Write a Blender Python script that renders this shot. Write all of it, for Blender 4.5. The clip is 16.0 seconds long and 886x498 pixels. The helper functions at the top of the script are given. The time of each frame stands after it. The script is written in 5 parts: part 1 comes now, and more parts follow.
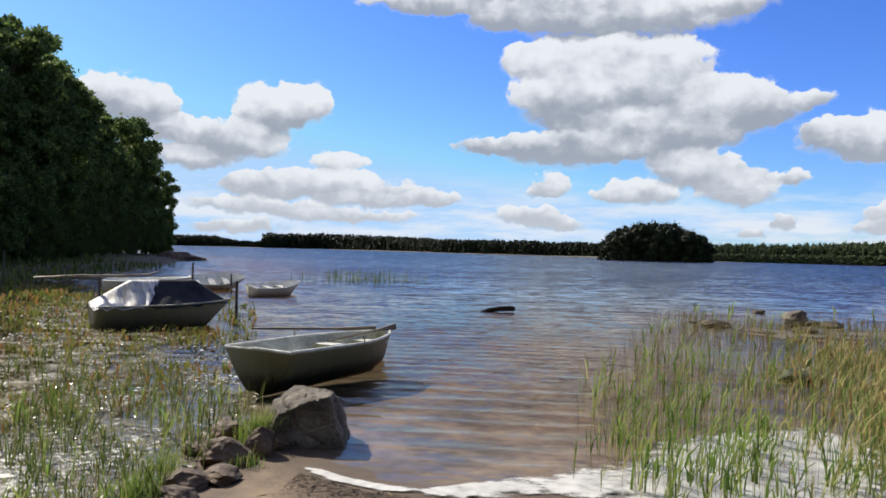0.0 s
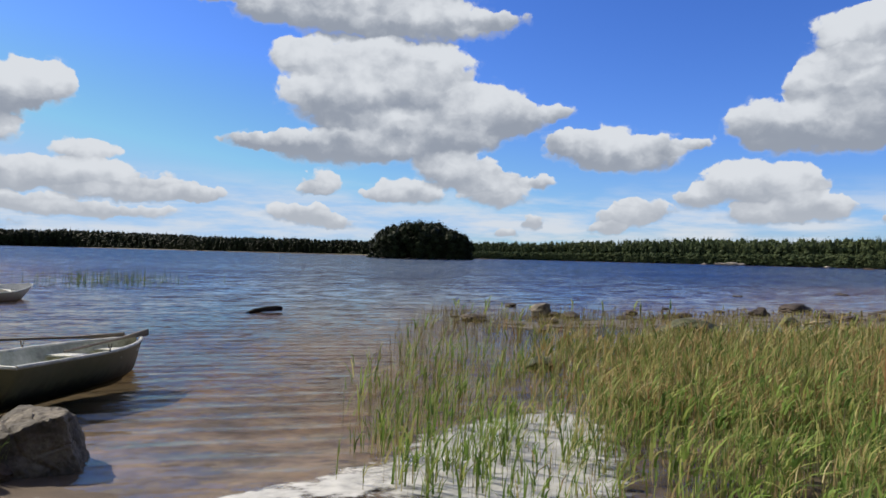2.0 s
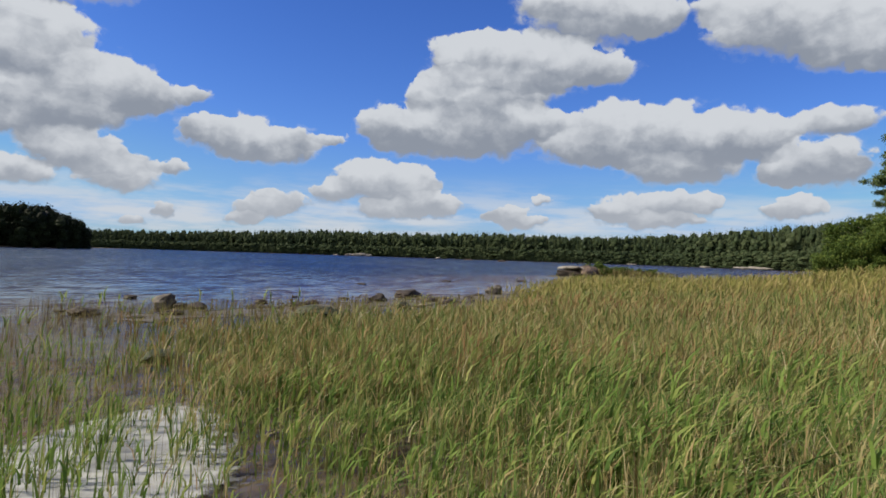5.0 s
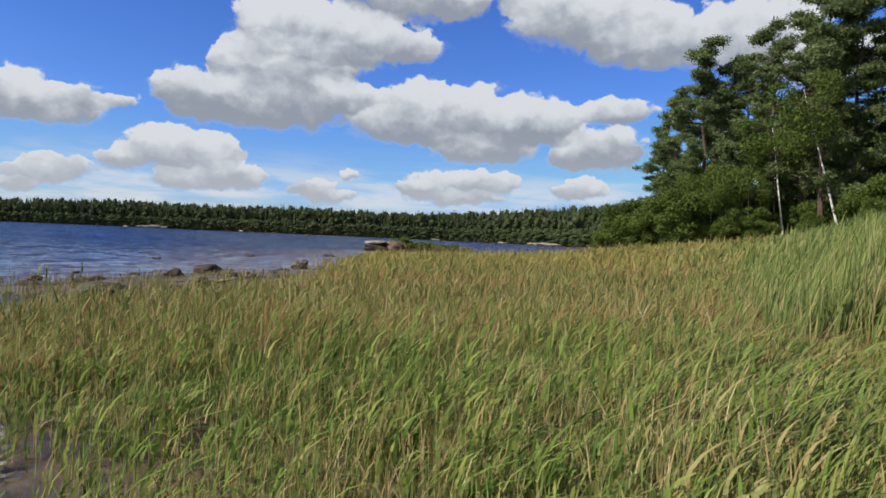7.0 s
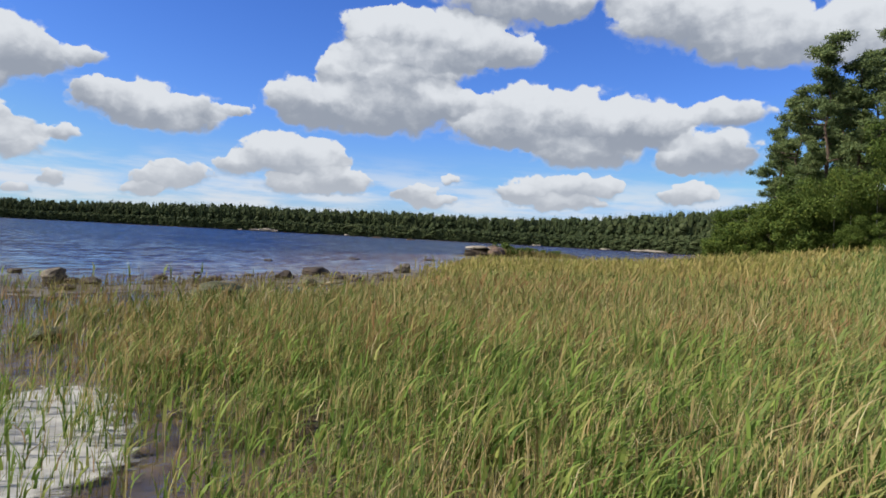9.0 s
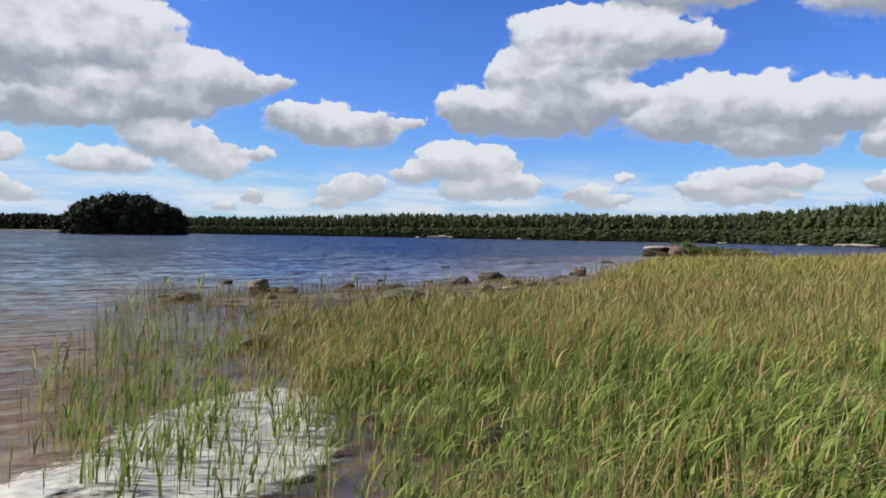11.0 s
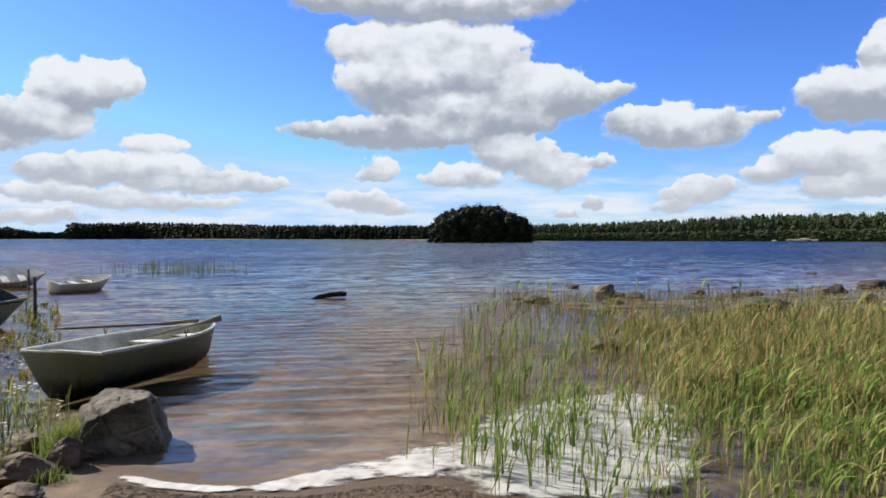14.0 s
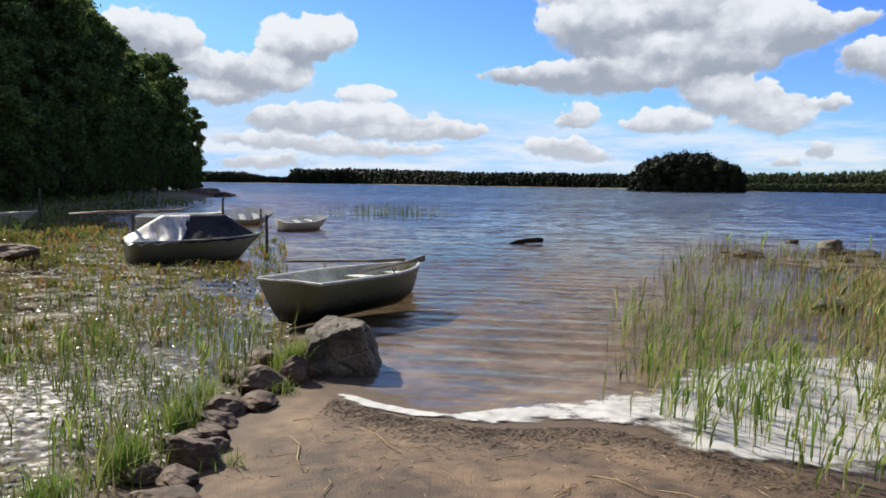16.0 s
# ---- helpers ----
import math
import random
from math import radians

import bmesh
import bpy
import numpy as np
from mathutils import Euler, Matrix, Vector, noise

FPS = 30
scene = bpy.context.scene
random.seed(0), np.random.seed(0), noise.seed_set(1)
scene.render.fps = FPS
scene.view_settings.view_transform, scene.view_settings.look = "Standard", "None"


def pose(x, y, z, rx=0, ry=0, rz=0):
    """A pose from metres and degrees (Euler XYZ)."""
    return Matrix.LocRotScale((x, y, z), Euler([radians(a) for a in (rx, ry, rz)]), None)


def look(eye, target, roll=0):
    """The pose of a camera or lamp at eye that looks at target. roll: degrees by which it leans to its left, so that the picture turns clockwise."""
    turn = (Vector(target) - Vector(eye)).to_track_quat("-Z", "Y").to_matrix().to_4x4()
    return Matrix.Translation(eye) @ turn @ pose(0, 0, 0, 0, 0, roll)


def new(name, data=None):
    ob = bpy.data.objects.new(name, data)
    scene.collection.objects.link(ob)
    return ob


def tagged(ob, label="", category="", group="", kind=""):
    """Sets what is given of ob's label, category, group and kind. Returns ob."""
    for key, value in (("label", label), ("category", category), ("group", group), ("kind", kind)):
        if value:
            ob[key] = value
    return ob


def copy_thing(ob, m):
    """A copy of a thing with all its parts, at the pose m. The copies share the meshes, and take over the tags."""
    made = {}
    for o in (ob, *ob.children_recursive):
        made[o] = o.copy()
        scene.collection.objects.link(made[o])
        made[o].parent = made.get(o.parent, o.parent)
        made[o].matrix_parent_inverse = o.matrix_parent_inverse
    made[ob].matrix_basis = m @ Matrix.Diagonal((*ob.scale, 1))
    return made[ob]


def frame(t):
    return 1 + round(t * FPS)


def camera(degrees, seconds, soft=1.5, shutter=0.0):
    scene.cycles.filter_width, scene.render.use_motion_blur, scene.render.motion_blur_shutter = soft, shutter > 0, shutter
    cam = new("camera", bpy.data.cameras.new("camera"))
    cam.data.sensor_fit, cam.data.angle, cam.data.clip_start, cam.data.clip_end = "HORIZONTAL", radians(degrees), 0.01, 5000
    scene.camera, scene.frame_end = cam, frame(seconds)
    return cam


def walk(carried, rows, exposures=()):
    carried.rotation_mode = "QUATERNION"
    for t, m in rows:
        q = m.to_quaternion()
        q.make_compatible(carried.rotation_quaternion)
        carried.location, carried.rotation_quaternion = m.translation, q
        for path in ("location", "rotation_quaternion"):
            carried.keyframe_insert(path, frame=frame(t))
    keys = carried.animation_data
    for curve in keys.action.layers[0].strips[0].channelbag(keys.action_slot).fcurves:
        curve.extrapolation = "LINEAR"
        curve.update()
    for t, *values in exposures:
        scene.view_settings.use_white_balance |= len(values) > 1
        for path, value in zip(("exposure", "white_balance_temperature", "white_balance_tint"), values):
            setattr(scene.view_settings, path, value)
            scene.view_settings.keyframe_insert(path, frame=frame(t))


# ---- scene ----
# ---- camera and its walk ----
cam = camera(65.0, 16.0, soft=1.65)
PATH = [
    (0.0, -0.124, -0.011, 2.101, 4.72, 0.14, -1.44),
    (0.5, -0.114, 0.007, 2.103, 0.00, 0.44, -0.96),
    (1.0, -0.105, 0.022, 2.112, -4.89, 0.68, -1.34),
    (1.5, -0.076, 0.032, 2.113, -9.56, 0.59, -1.21),
    (2.0, -0.048, 0.045, 2.122, -14.02, 0.43, -1.34),
    (2.5, -0.010, 0.062, 2.108, -19.24, 0.58, -1.23),
    (3.0, 0.052, 0.055, 2.096, -24.69, 0.72, -1.04),
    (3.5, 0.087, 0.048, 2.105, -30.48, 0.87, -1.46),
    (4.0, 0.105, 0.019, 2.088, -35.18, 0.99, -1.75),
    (4.5, 0.130, -0.025, 2.083, -39.37, 0.76, -1.73),
    (5.0, 0.145, -0.056, 2.071, -43.33, 0.47, -1.83),
    (7.3, 0.137, -0.118, 2.082, -59.56, -1.10, -2.56),
    (7.5, 0.137, -0.123, 2.079, -59.29, -1.16, -2.74),
    (8.0, 0.118, -0.114, 2.069, -57.73, -1.64, -1.35),
    (8.2, 0.108, -0.105, 2.072, -56.58, -1.46, -1.90),
    (10.5, 0.059, -0.049, 2.120, -40.14, -1.33, -0.56),
    (11.0, 0.057, -0.026, 2.127, -36.66, -1.22, -1.00),
    (11.5, 0.027, 0.014, 2.132, -33.30, -1.16, -0.76),
    (12.0, 0.039, 0.025, 2.139, -28.65, -1.04, 0.40),
    (12.5, -0.036, 0.019, 2.126, -23.70, -0.85, 0.12),
    (13.0, -0.040, 0.024, 2.122, -19.09, -0.68, -0.13),
    (13.5, -0.065, 0.038, 2.103, -13.95, -0.71, 0.10),
    (14.0, -0.090, 0.052, 2.100, -9.13, -0.96, 0.05),
    (14.5, -0.104, 0.054, 2.088, -4.74, -1.76, -0.46),
    (15.0, -0.115, 0.038, 2.073, -0.65, -3.47, -1.04),
    (15.5, -0.131, 0.038, 2.068, 3.14, -4.68, -0.99),
    (16.0, -0.141, 0.034, 2.061, 6.95, -5.37, -0.71),
]
walk(cam, [(t, pose(x, y, z, 90 + p, r, w)) for t, x, y, z, w, p, r in PATH],
     exposures=[(0.0, 0.73), (0.7, 0.60), (1.5, 0.54), (3.0, 0.40), (4.5, 0.33), (8.0, 0.53), (10.5, 0.58), (12.5, 0.66), (14.0, 0.76), (16.0, 0.78)])

# ---- sky, clouds and sun ----
SUN_AZ, SUN_EL = -53.0, 40.0          # degrees clockwise from +y, degrees above the horizon
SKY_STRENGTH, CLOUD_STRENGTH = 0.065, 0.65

world = bpy.data.worlds.new("sky")
scene.world = world
world.use_nodes = True
world.cycles.sampling_method, world.cycles.sample_map_resolution = "MANUAL", 256
wn, wl = world.node_tree.nodes, world.node_tree.links
wn.clear()


def wmath(op, a, b=None, c=None, clamp=False):
    n = wn.new("ShaderNodeMath")
    n.operation, n.use_clamp = op, clamp
    for i, v in enumerate((a, b, c)):
        if v is None:
            continue
        if isinstance(v, (int, float)):
            n.inputs[i].default_value = v
        else:
            wl.new(v, n.inputs[i])
    return n.outputs[0]


def wvec(op, a, b=None, c=None):
    n = wn.new("ShaderNodeVectorMath")
    n.operation = op
    for i, v in enumerate((a, b, c)):
        if v is None:
            continue
        if isinstance(v, tuple):
            n.inputs[i].default_value = v
        else:
            wl.new(v, n.inputs[i])
    return n.outputs["Value"] if op == "DOT_PRODUCT" else n.outputs["Vector"]


def wnoise(vector, scale, detail, rough=0.55):
    n = wn.new("ShaderNodeTexNoise")
    n.inputs["Scale"].default_value = scale
    n.inputs["Detail"].default_value = detail
    n.inputs["Roughness"].default_value = rough
    wl.new(vector, n.inputs["Vector"])
    return n


def wramp(value, a, b, lo=0.0, hi=1.0, smooth=True):
    n = wn.new("ShaderNodeMapRange")
    n.interpolation_type = "SMOOTHSTEP" if smooth else "LINEAR"
    wl.new(value, n.inputs["Value"])
    for key, v in (("From Min", a), ("From Max", b), ("To Min", lo), ("To Max", hi)):
        n.inputs[key].default_value = v
    return n.outputs["Result"]


coords = wn.new("ShaderNodeTexCoord").outputs["Generated"]
split = wn.new("ShaderNodeSeparateXYZ")
wl.new(coords, split.inputs[0])
azimuth = wmath("MULTIPLY", wmath("ARCTAN2", split.outputs["X"], split.outputs["Y"]), 57.2958)
height = wmath("MULTIPLY", wmath("ARCSINE", split.outputs["Z"]), 57.2958)
joined = wn.new("ShaderNodeCombineXYZ")
wl.new(azimuth, joined.inputs["X"])
wl.new(height, joined.inputs["Y"])
plane = joined.outputs["Vector"]
# billowing edges: the cloud outlines are shifted by noise at two sizes
wide = wnoise(plane, 0.34, 2.0)
fine = wnoise(plane, 0.95, 2.5, 0.5)
curl = wn.new("ShaderNodeTexVoronoi")
curl.feature, curl.inputs["Scale"].default_value, curl.inputs["Detail"].default_value, curl.inputs["Roughness"].default_value = "SMOOTH_F1", 0.60, 1.5, 0.45
curl.inputs["Smoothness"].default_value = 0.5
ripple = wnoise(plane, 2.2, 2.0, 0.5)
wl.new(wvec("ADD", plane, wvec("MULTIPLY_ADD", ripple.outputs["Color"], (0.7, 0.7, 0.0), (-0.35, -0.35, 0.0))), curl.inputs["Vector"])
shift = wvec("ADD", wvec("MULTIPLY_ADD", wide.outputs["Color"], (1.5, 1.0, 0.0), (-0.75, -0.50, 0.0)),
             wvec("MULTIPLY_ADD", fine.outputs["Color"], (1.5, 1.0, 0.0), (-0.75, -0.50, 0.0)))
warped = wvec("ADD", plane, shift)
heap, spot = wvec("MULTIPLY", plane, (0.0, 0.0, 0.0)), warped
mass = heap


def lobe(total, a, e, w, h):
    """Adds a lobe to a sum of lobes; each waits for the one before it."""
    global spot
    q = wvec("MULTIPLY_ADD", spot, (1 / w, 1 / h, 0.0), (-a / w, -e / h, 1.0))
    total = wvec("MULTIPLY_ADD", q, wmath("SUBTRACT", 2.0, wvec("DOT_PRODUCT", q, q), clamp=True), total)
    spot = wvec("MULTIPLY_ADD", total, (1e-7, 1e-7, 0.0), spot)
    return total


def cumulus(*lobes):
    """Adds one cumulus cloud of soft lobes: azimuth, elevation, half width, half height in degrees."""
    global heap, mass
    for a, e, w, h in lobes:
        heap = lobe(heap, a, e, *((w * 1.18, h * 1.30) if e > 6.5 else (w * 1.04, h * 1.14)))
    left, right = min(a - w for a, e, w, h in lobes), max(a + w for a, e, w, h in lobes)
    low_e, top_e = min(e - h for a, e, w, h in lobes), max(e + h for a, e, w, h in lobes)
    mass = lobe(mass, (left + right) / 2, (low_e + top_e) / 2, (right - left) * 0.75, (top_e - low_e) * 0.75)


cumulus((-29.2, 10.7, 3.3, 1.7), (-31.1, 11.1, 1.9, 1.2), (-27.1, 10.3, 1.6, 1.0))
cumulus((-18.0, 11.3, 3.7, 1.5), (-19.3, 10.1, 2.6, 1.7), (-16.0, 11.8, 2.0, 1.2), (-23.5, 8.5, 4.8, 1.3), (-25.6, 8.9, 2.2, 0.9), (-20.5, 8.0, 3.0, 1.2), (-24.7, 6.7, 3.3, 0.8))
cumulus((-13.4, 7.0, 2.2, 0.9), (-14.7, 5.2, 8.5, 1.2), (-8.7, 4.5, 5.1, 0.8), (-19.6, 4.8, 4.1, 1.1), (-10.1, 4.0, 6.0, 0.6), (-5.9, 4.2, 2.8, 0.6))
cumulus((-19.1, 3.2, 7.0, 0.7), (-13.3, 2.7, 7.2, 0.6), (-21.2, 1.6, 4.7, 0.6), (2.0, 3.1, 3.2, 0.8), (4.5, 2.5, 2.7, 0.7), (4.0, 5.7, 2.0, 1.1), (3.3, 5.1, 1.6, 0.6))
cumulus((5.8, 15.4, 5.4, 1.5), (12.8, 15.1, 3.8, 1.5), (1.7, 15.3, 2.3, 1.2), (8.9, 16.0, 3.1, 1.0), (9.4, 13.4, 8.3, 1.7), (16.2, 12.0, 4.9, 1.6), (4.9, 12.2, 4.5, 2.0), (19.4, 11.2, 3.5, 1.3), (23.1, 11.6, 1.5, 0.7), (-0.0, 8.7, 3.7, 0.7), (5.0, 8.4, 5.9, 1.3), (10.8, 9.5, 6.5, 2.0), (15.8, 10.4, 4.5, 1.7))
cumulus((10.9, 5.0, 3.5, 1.1), (15.0, 7.0, 3.7, 1.3), (18.3, 5.2, 3.2, 1.4), (21.7, 6.0, 1.7, 0.6), (16.7, 6.3, 4.0, 1.1), (9.1, 4.8, 2.0, 0.9), (21.3, 2.9, 0.8, 0.8), (19.2, 2.0, 1.2, 0.5))
cumulus((-6.3, 19.5, 5.6, 0.7), (5.2, 18.8, 6.3, 1.7), (12.7, 18.4, 6.3, 1.5), (0.2, 18.7, 3.7, 1.0), (17.2, 18.7, 3.6, 0.7), (3.8, 20.7, 12.6, 1.5))
cumulus((26.6, 8.8, 4.5, 1.5), (24.8, 9.3, 2.9, 0.9), (28.7, 8.1, 3.9, 1.3), (31.4, 9.0, 2.2, 0.8), (34.1, 9.2, 1.4, 0.4))
cumulus((48.2, 15.6, 6.0, 2.1), (46.3, 16.2, 4.6, 1.5), (51.9, 15.4, 5.5, 1.8), (55.5, 14.9, 3.1, 1.2), (43.6, 14.2, 2.8, 1.0), (47.4, 13.4, 5.1, 1.6))
cumulus((39.1, 10.3, 3.2, 1.7), (41.9, 9.7, 5.1, 1.8), (46.5, 10.1, 4.6, 2.0), (41.3, 12.8, 1.6, 1.2), (50.2, 11.0, 2.8, 1.3), (45.1, 11.8, 4.2, 1.5))
cumulus((55.4, 19.1, 5.8, 2.0), (52.7, 20.2, 4.1, 1.2), (59.4, 18.7, 2.6, 1.2))
cumulus((70.2, 17.6, 6.7, 2.3), (65.6, 19.0, 3.2, 1.2), (73.2, 15.4, 3.5, 1.5), (75.2, 16.0, 2.7, 2.2))
cumulus((60.5, 9.9, 8.5, 2.2), (57.4, 10.6, 3.9, 1.8), (55.7, 8.8, 4.9, 1.2), (65.4, 9.5, 4.8, 1.7), (61.8, 7.2, 4.6, 1.2), (68.5, 9.8, 1.9, 1.0))
cumulus((72.6, 10.4, 3.2, 1.0), (71.6, 7.4, 4.0, 1.6), (69.8, 6.9, 2.6, 0.9))
cumulus((37.4, 6.3, 4.1, 1.4), (38.8, 5.5, 4.6, 1.5), (41.1, 5.8, 2.3, 1.3), (30.2, 3.9, 2.6, 1.0), (28.5, 3.2, 2.6, 0.8), (34.2, 4.8, 1.8, 1.1), (42.1, 4.0, 3.3, 1.1), (27.2, 2.4, 1.7, 0.5), (38.8, 3.6, 3.7, 0.9))
cumulus((48.8, 3.5, 1.8, 0.8), (51.3, 4.8, 1.1, 0.6), (47.2, 3.2, 1.4, 0.6), (49.5, 2.9, 2.8, 0.6))
cumulus((60.2, 4.4, 5.1, 1.1), (63.1, 4.8, 2.5, 0.8), (56.7, 3.9, 2.6, 0.7), (59.8, 3.2, 4.7, 0.6), (70.4, 4.4, 2.2, 0.9), (69.1, 4.0, 1.5, 0.6))
cumulus((79.3, 15.8, 6.0, 2.2), (84.0, 16.2, 3.8, 2.3), (88.0, 13.5, 4.2, 1.9), (89.7, 6.9, 3.0, 1.2), (87.7, 4.5, 2.5, 1.0))
heaped = wn.new("ShaderNodeSeparateXYZ")
wl.new(heap, heaped.inputs[0])
lift, body = heaped.outputs["Y"], heaped.outputs["Z"]
massed = wn.new("ShaderNodeSeparateXYZ")
wl.new(mass, massed.inputs[0])
broad = wmath("DIVIDE", massed.outputs["Y"], wmath("MAXIMUM", massed.outputs["Z"], 0.08))
# low banks of cloud near the horizon; unseen cumulus added over the rest
banks = wnoise(wvec("MULTIPLY", plane, (0.10, 0.62, 0.0)), 1.0, 5.0, 0.6)
near_horizon = wmath("MULTIPLY", wramp(height, 0.0, 1.5), wramp(height, 7.0, 2.5))
low = wmath("MULTIPLY", near_horizon, wramp(banks.outputs["Fac"], 0.36, 0.62))
puffs = wnoise(wvec("MULTIPLY", coords, (1.0, 1.0, 2.0)), 2.6, 5.0, 0.6)
aside = wmath("MAXIMUM", wramp(wmath("ABSOLUTE", wmath("SUBTRACT", azimuth, 28.0)), 68.0, 78.0), wramp(height, 20.0, 27.0))
# cloud thickened behind the camera and overhead left, to whiten skylight and reflections
behind = wramp(wmath("ABSOLUTE", wmath("SUBTRACT", azimuth, 28.0)), 75.0, 110.0, 0.0, 0.05)
other = wmath("MULTIPLY", aside, wramp(wmath("ADD", wmath("ADD", puffs.outputs["Fac"], behind), wramp(azimuth, 25.0, 0.0, 0.0, 0.07)), 0.50, 0.67))
near_cloud = wmath("MULTIPLY", body, 3.0, clamp=True)
# crisp heaped tops, soft flat undersides, and torn wisps round the edges
ratio = wmath("DIVIDE", lift, wmath("MAXIMUM", body, 0.05))
crisp = wramp(ratio, -0.55, 0.30)
frayed = wnoise(wvec("MULTIPLY", warped, (0.7, 1.2, 1.0)), 0.9, 5.0, 0.62)
puffy = wmath("MULTIPLY", wmath("MULTIPLY_ADD", curl.outputs["Distance"], -0.95, 0.72), wmath("MULTIPLY_ADD", crisp, 0.70, 0.30))
density = wmath("ADD", body, wmath("MULTIPLY", near_cloud, wmath("ADD", puffy, wmath("MULTIPLY_ADD", frayed.outputs["Fac"], 0.7, -0.36))))
edge = wn.new("ShaderNodeMapRange")
edge.interpolation_type = "SMOOTHSTEP"
wl.new(density, edge.inputs["Value"])
edge.inputs["From Min"].default_value = 0.12
wl.new(wmath("MULTIPLY_ADD", crisp, -0.28, 0.66), edge.inputs["From Max"])
wisps = wmath("MULTIPLY", wmath("MULTIPLY", near_cloud, 0.40), wramp(frayed.outputs["Fac"], 0.46, 0.74))
cover = wmath("MAXIMUM", wmath("MAXIMUM", edge.outputs["Result"], wisps), wmath("MAXIMUM", wmath("MULTIPLY", low, 0.85), other))
# sunlit tops and grey undersides, painted into the cloud colour
billow = wnoise(wvec("MULTIPLY", warped, (0.6, 1.0, 1.0)), 0.55, 4.0, 0.55)
tone = wmath("ADD", wmath("MULTIPLY_ADD", broad, 0.55, wmath("MULTIPLY", ratio, 0.75)), wmath("MULTIPLY_ADD", billow.outputs["Fac"], 1.1, wmath("MULTIPLY_ADD", curl.outputs["Distance"], -0.40, -0.35)))
thick = wramp(density, 0.0, 0.50)
shade = wmath("MULTIPLY", wmath("MULTIPLY", thick, wramp(height, 1.0, 9.0, 0.60, 1.0)), wramp(tone, 0.38, -0.62))
cloud_mix = wn.new("ShaderNodeMix")
cloud_mix.data_type = "RGBA"
cloud_mix.inputs["A"].default_value = (0.76, 0.795, 0.845, 1)
cloud_mix.inputs["B"].default_value = (0.325, 0.365, 0.44, 1)
wl.new(shade, cloud_mix.inputs["Factor"])
sky = wn.new("ShaderNodeTexSky")
sky.sky_type, sky.sun_disc = "NISHITA", False
sky.sun_elevation, sky.sun_rotation = radians(SUN_EL), radians(SUN_AZ)
sky.air_density, sky.dust_density, sky.ozone_density = 1.0, 0.3, 2.0
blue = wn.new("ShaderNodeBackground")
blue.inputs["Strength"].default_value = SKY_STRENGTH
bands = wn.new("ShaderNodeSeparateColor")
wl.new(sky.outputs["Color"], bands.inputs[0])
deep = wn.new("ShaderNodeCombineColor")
# gains and powers regrade the sky's colour and brightness, on top of SKY_STRENGTH
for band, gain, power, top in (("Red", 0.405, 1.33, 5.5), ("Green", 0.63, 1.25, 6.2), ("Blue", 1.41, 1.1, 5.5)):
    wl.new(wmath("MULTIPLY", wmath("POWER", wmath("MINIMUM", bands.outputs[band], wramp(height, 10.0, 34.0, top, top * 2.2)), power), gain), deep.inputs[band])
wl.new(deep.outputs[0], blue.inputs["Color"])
white = wn.new("ShaderNodeBackground")
white.inputs["Strength"].default_value = CLOUD_STRENGTH
wl.new(cloud_mix.outputs["Result"], white.inputs["Color"])
both = wn.new("ShaderNodeMixShader")
wl.new(cover, both.inputs["Fac"])
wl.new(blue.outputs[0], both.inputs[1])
wl.new(white.outputs[0], both.inputs[2])
wl.new(both.outputs[0], wn.new("ShaderNodeOutputWorld").inputs["Surface"])

sun = new("sun", bpy.data.lights.new("sun", "SUN"))
sun.data.energy, sun.data.angle, sun.data.color = 5.0, radians(0.6), (1.0, 0.91, 0.76)
sa, se = radians(SUN_AZ), radians(SUN_EL)
sun.matrix_world = look((0, 0, 60), (-math.sin(sa) * math.cos(se), -math.cos(sa) * math.cos(se), 60 - math.sin(se)))

# ---- materials ----
def links_of(name):
    m = bpy.data.materials.new(name)
    m.use_nodes = True
    nt = m.node_tree
    return m, nt.nodes, nt.links, nt.nodes["Principled BSDF"]


def ramp(nodes, stops):
    r = nodes.new("ShaderNodeValToRGB")
    while len(r.color_ramp.elements) < len(stops):
        r.color_ramp.elements.new(0.5)
    for el, (p, c) in zip(r.color_ramp.elements, stops):
        el.position, el.color = p, (*c, 1)
    return r


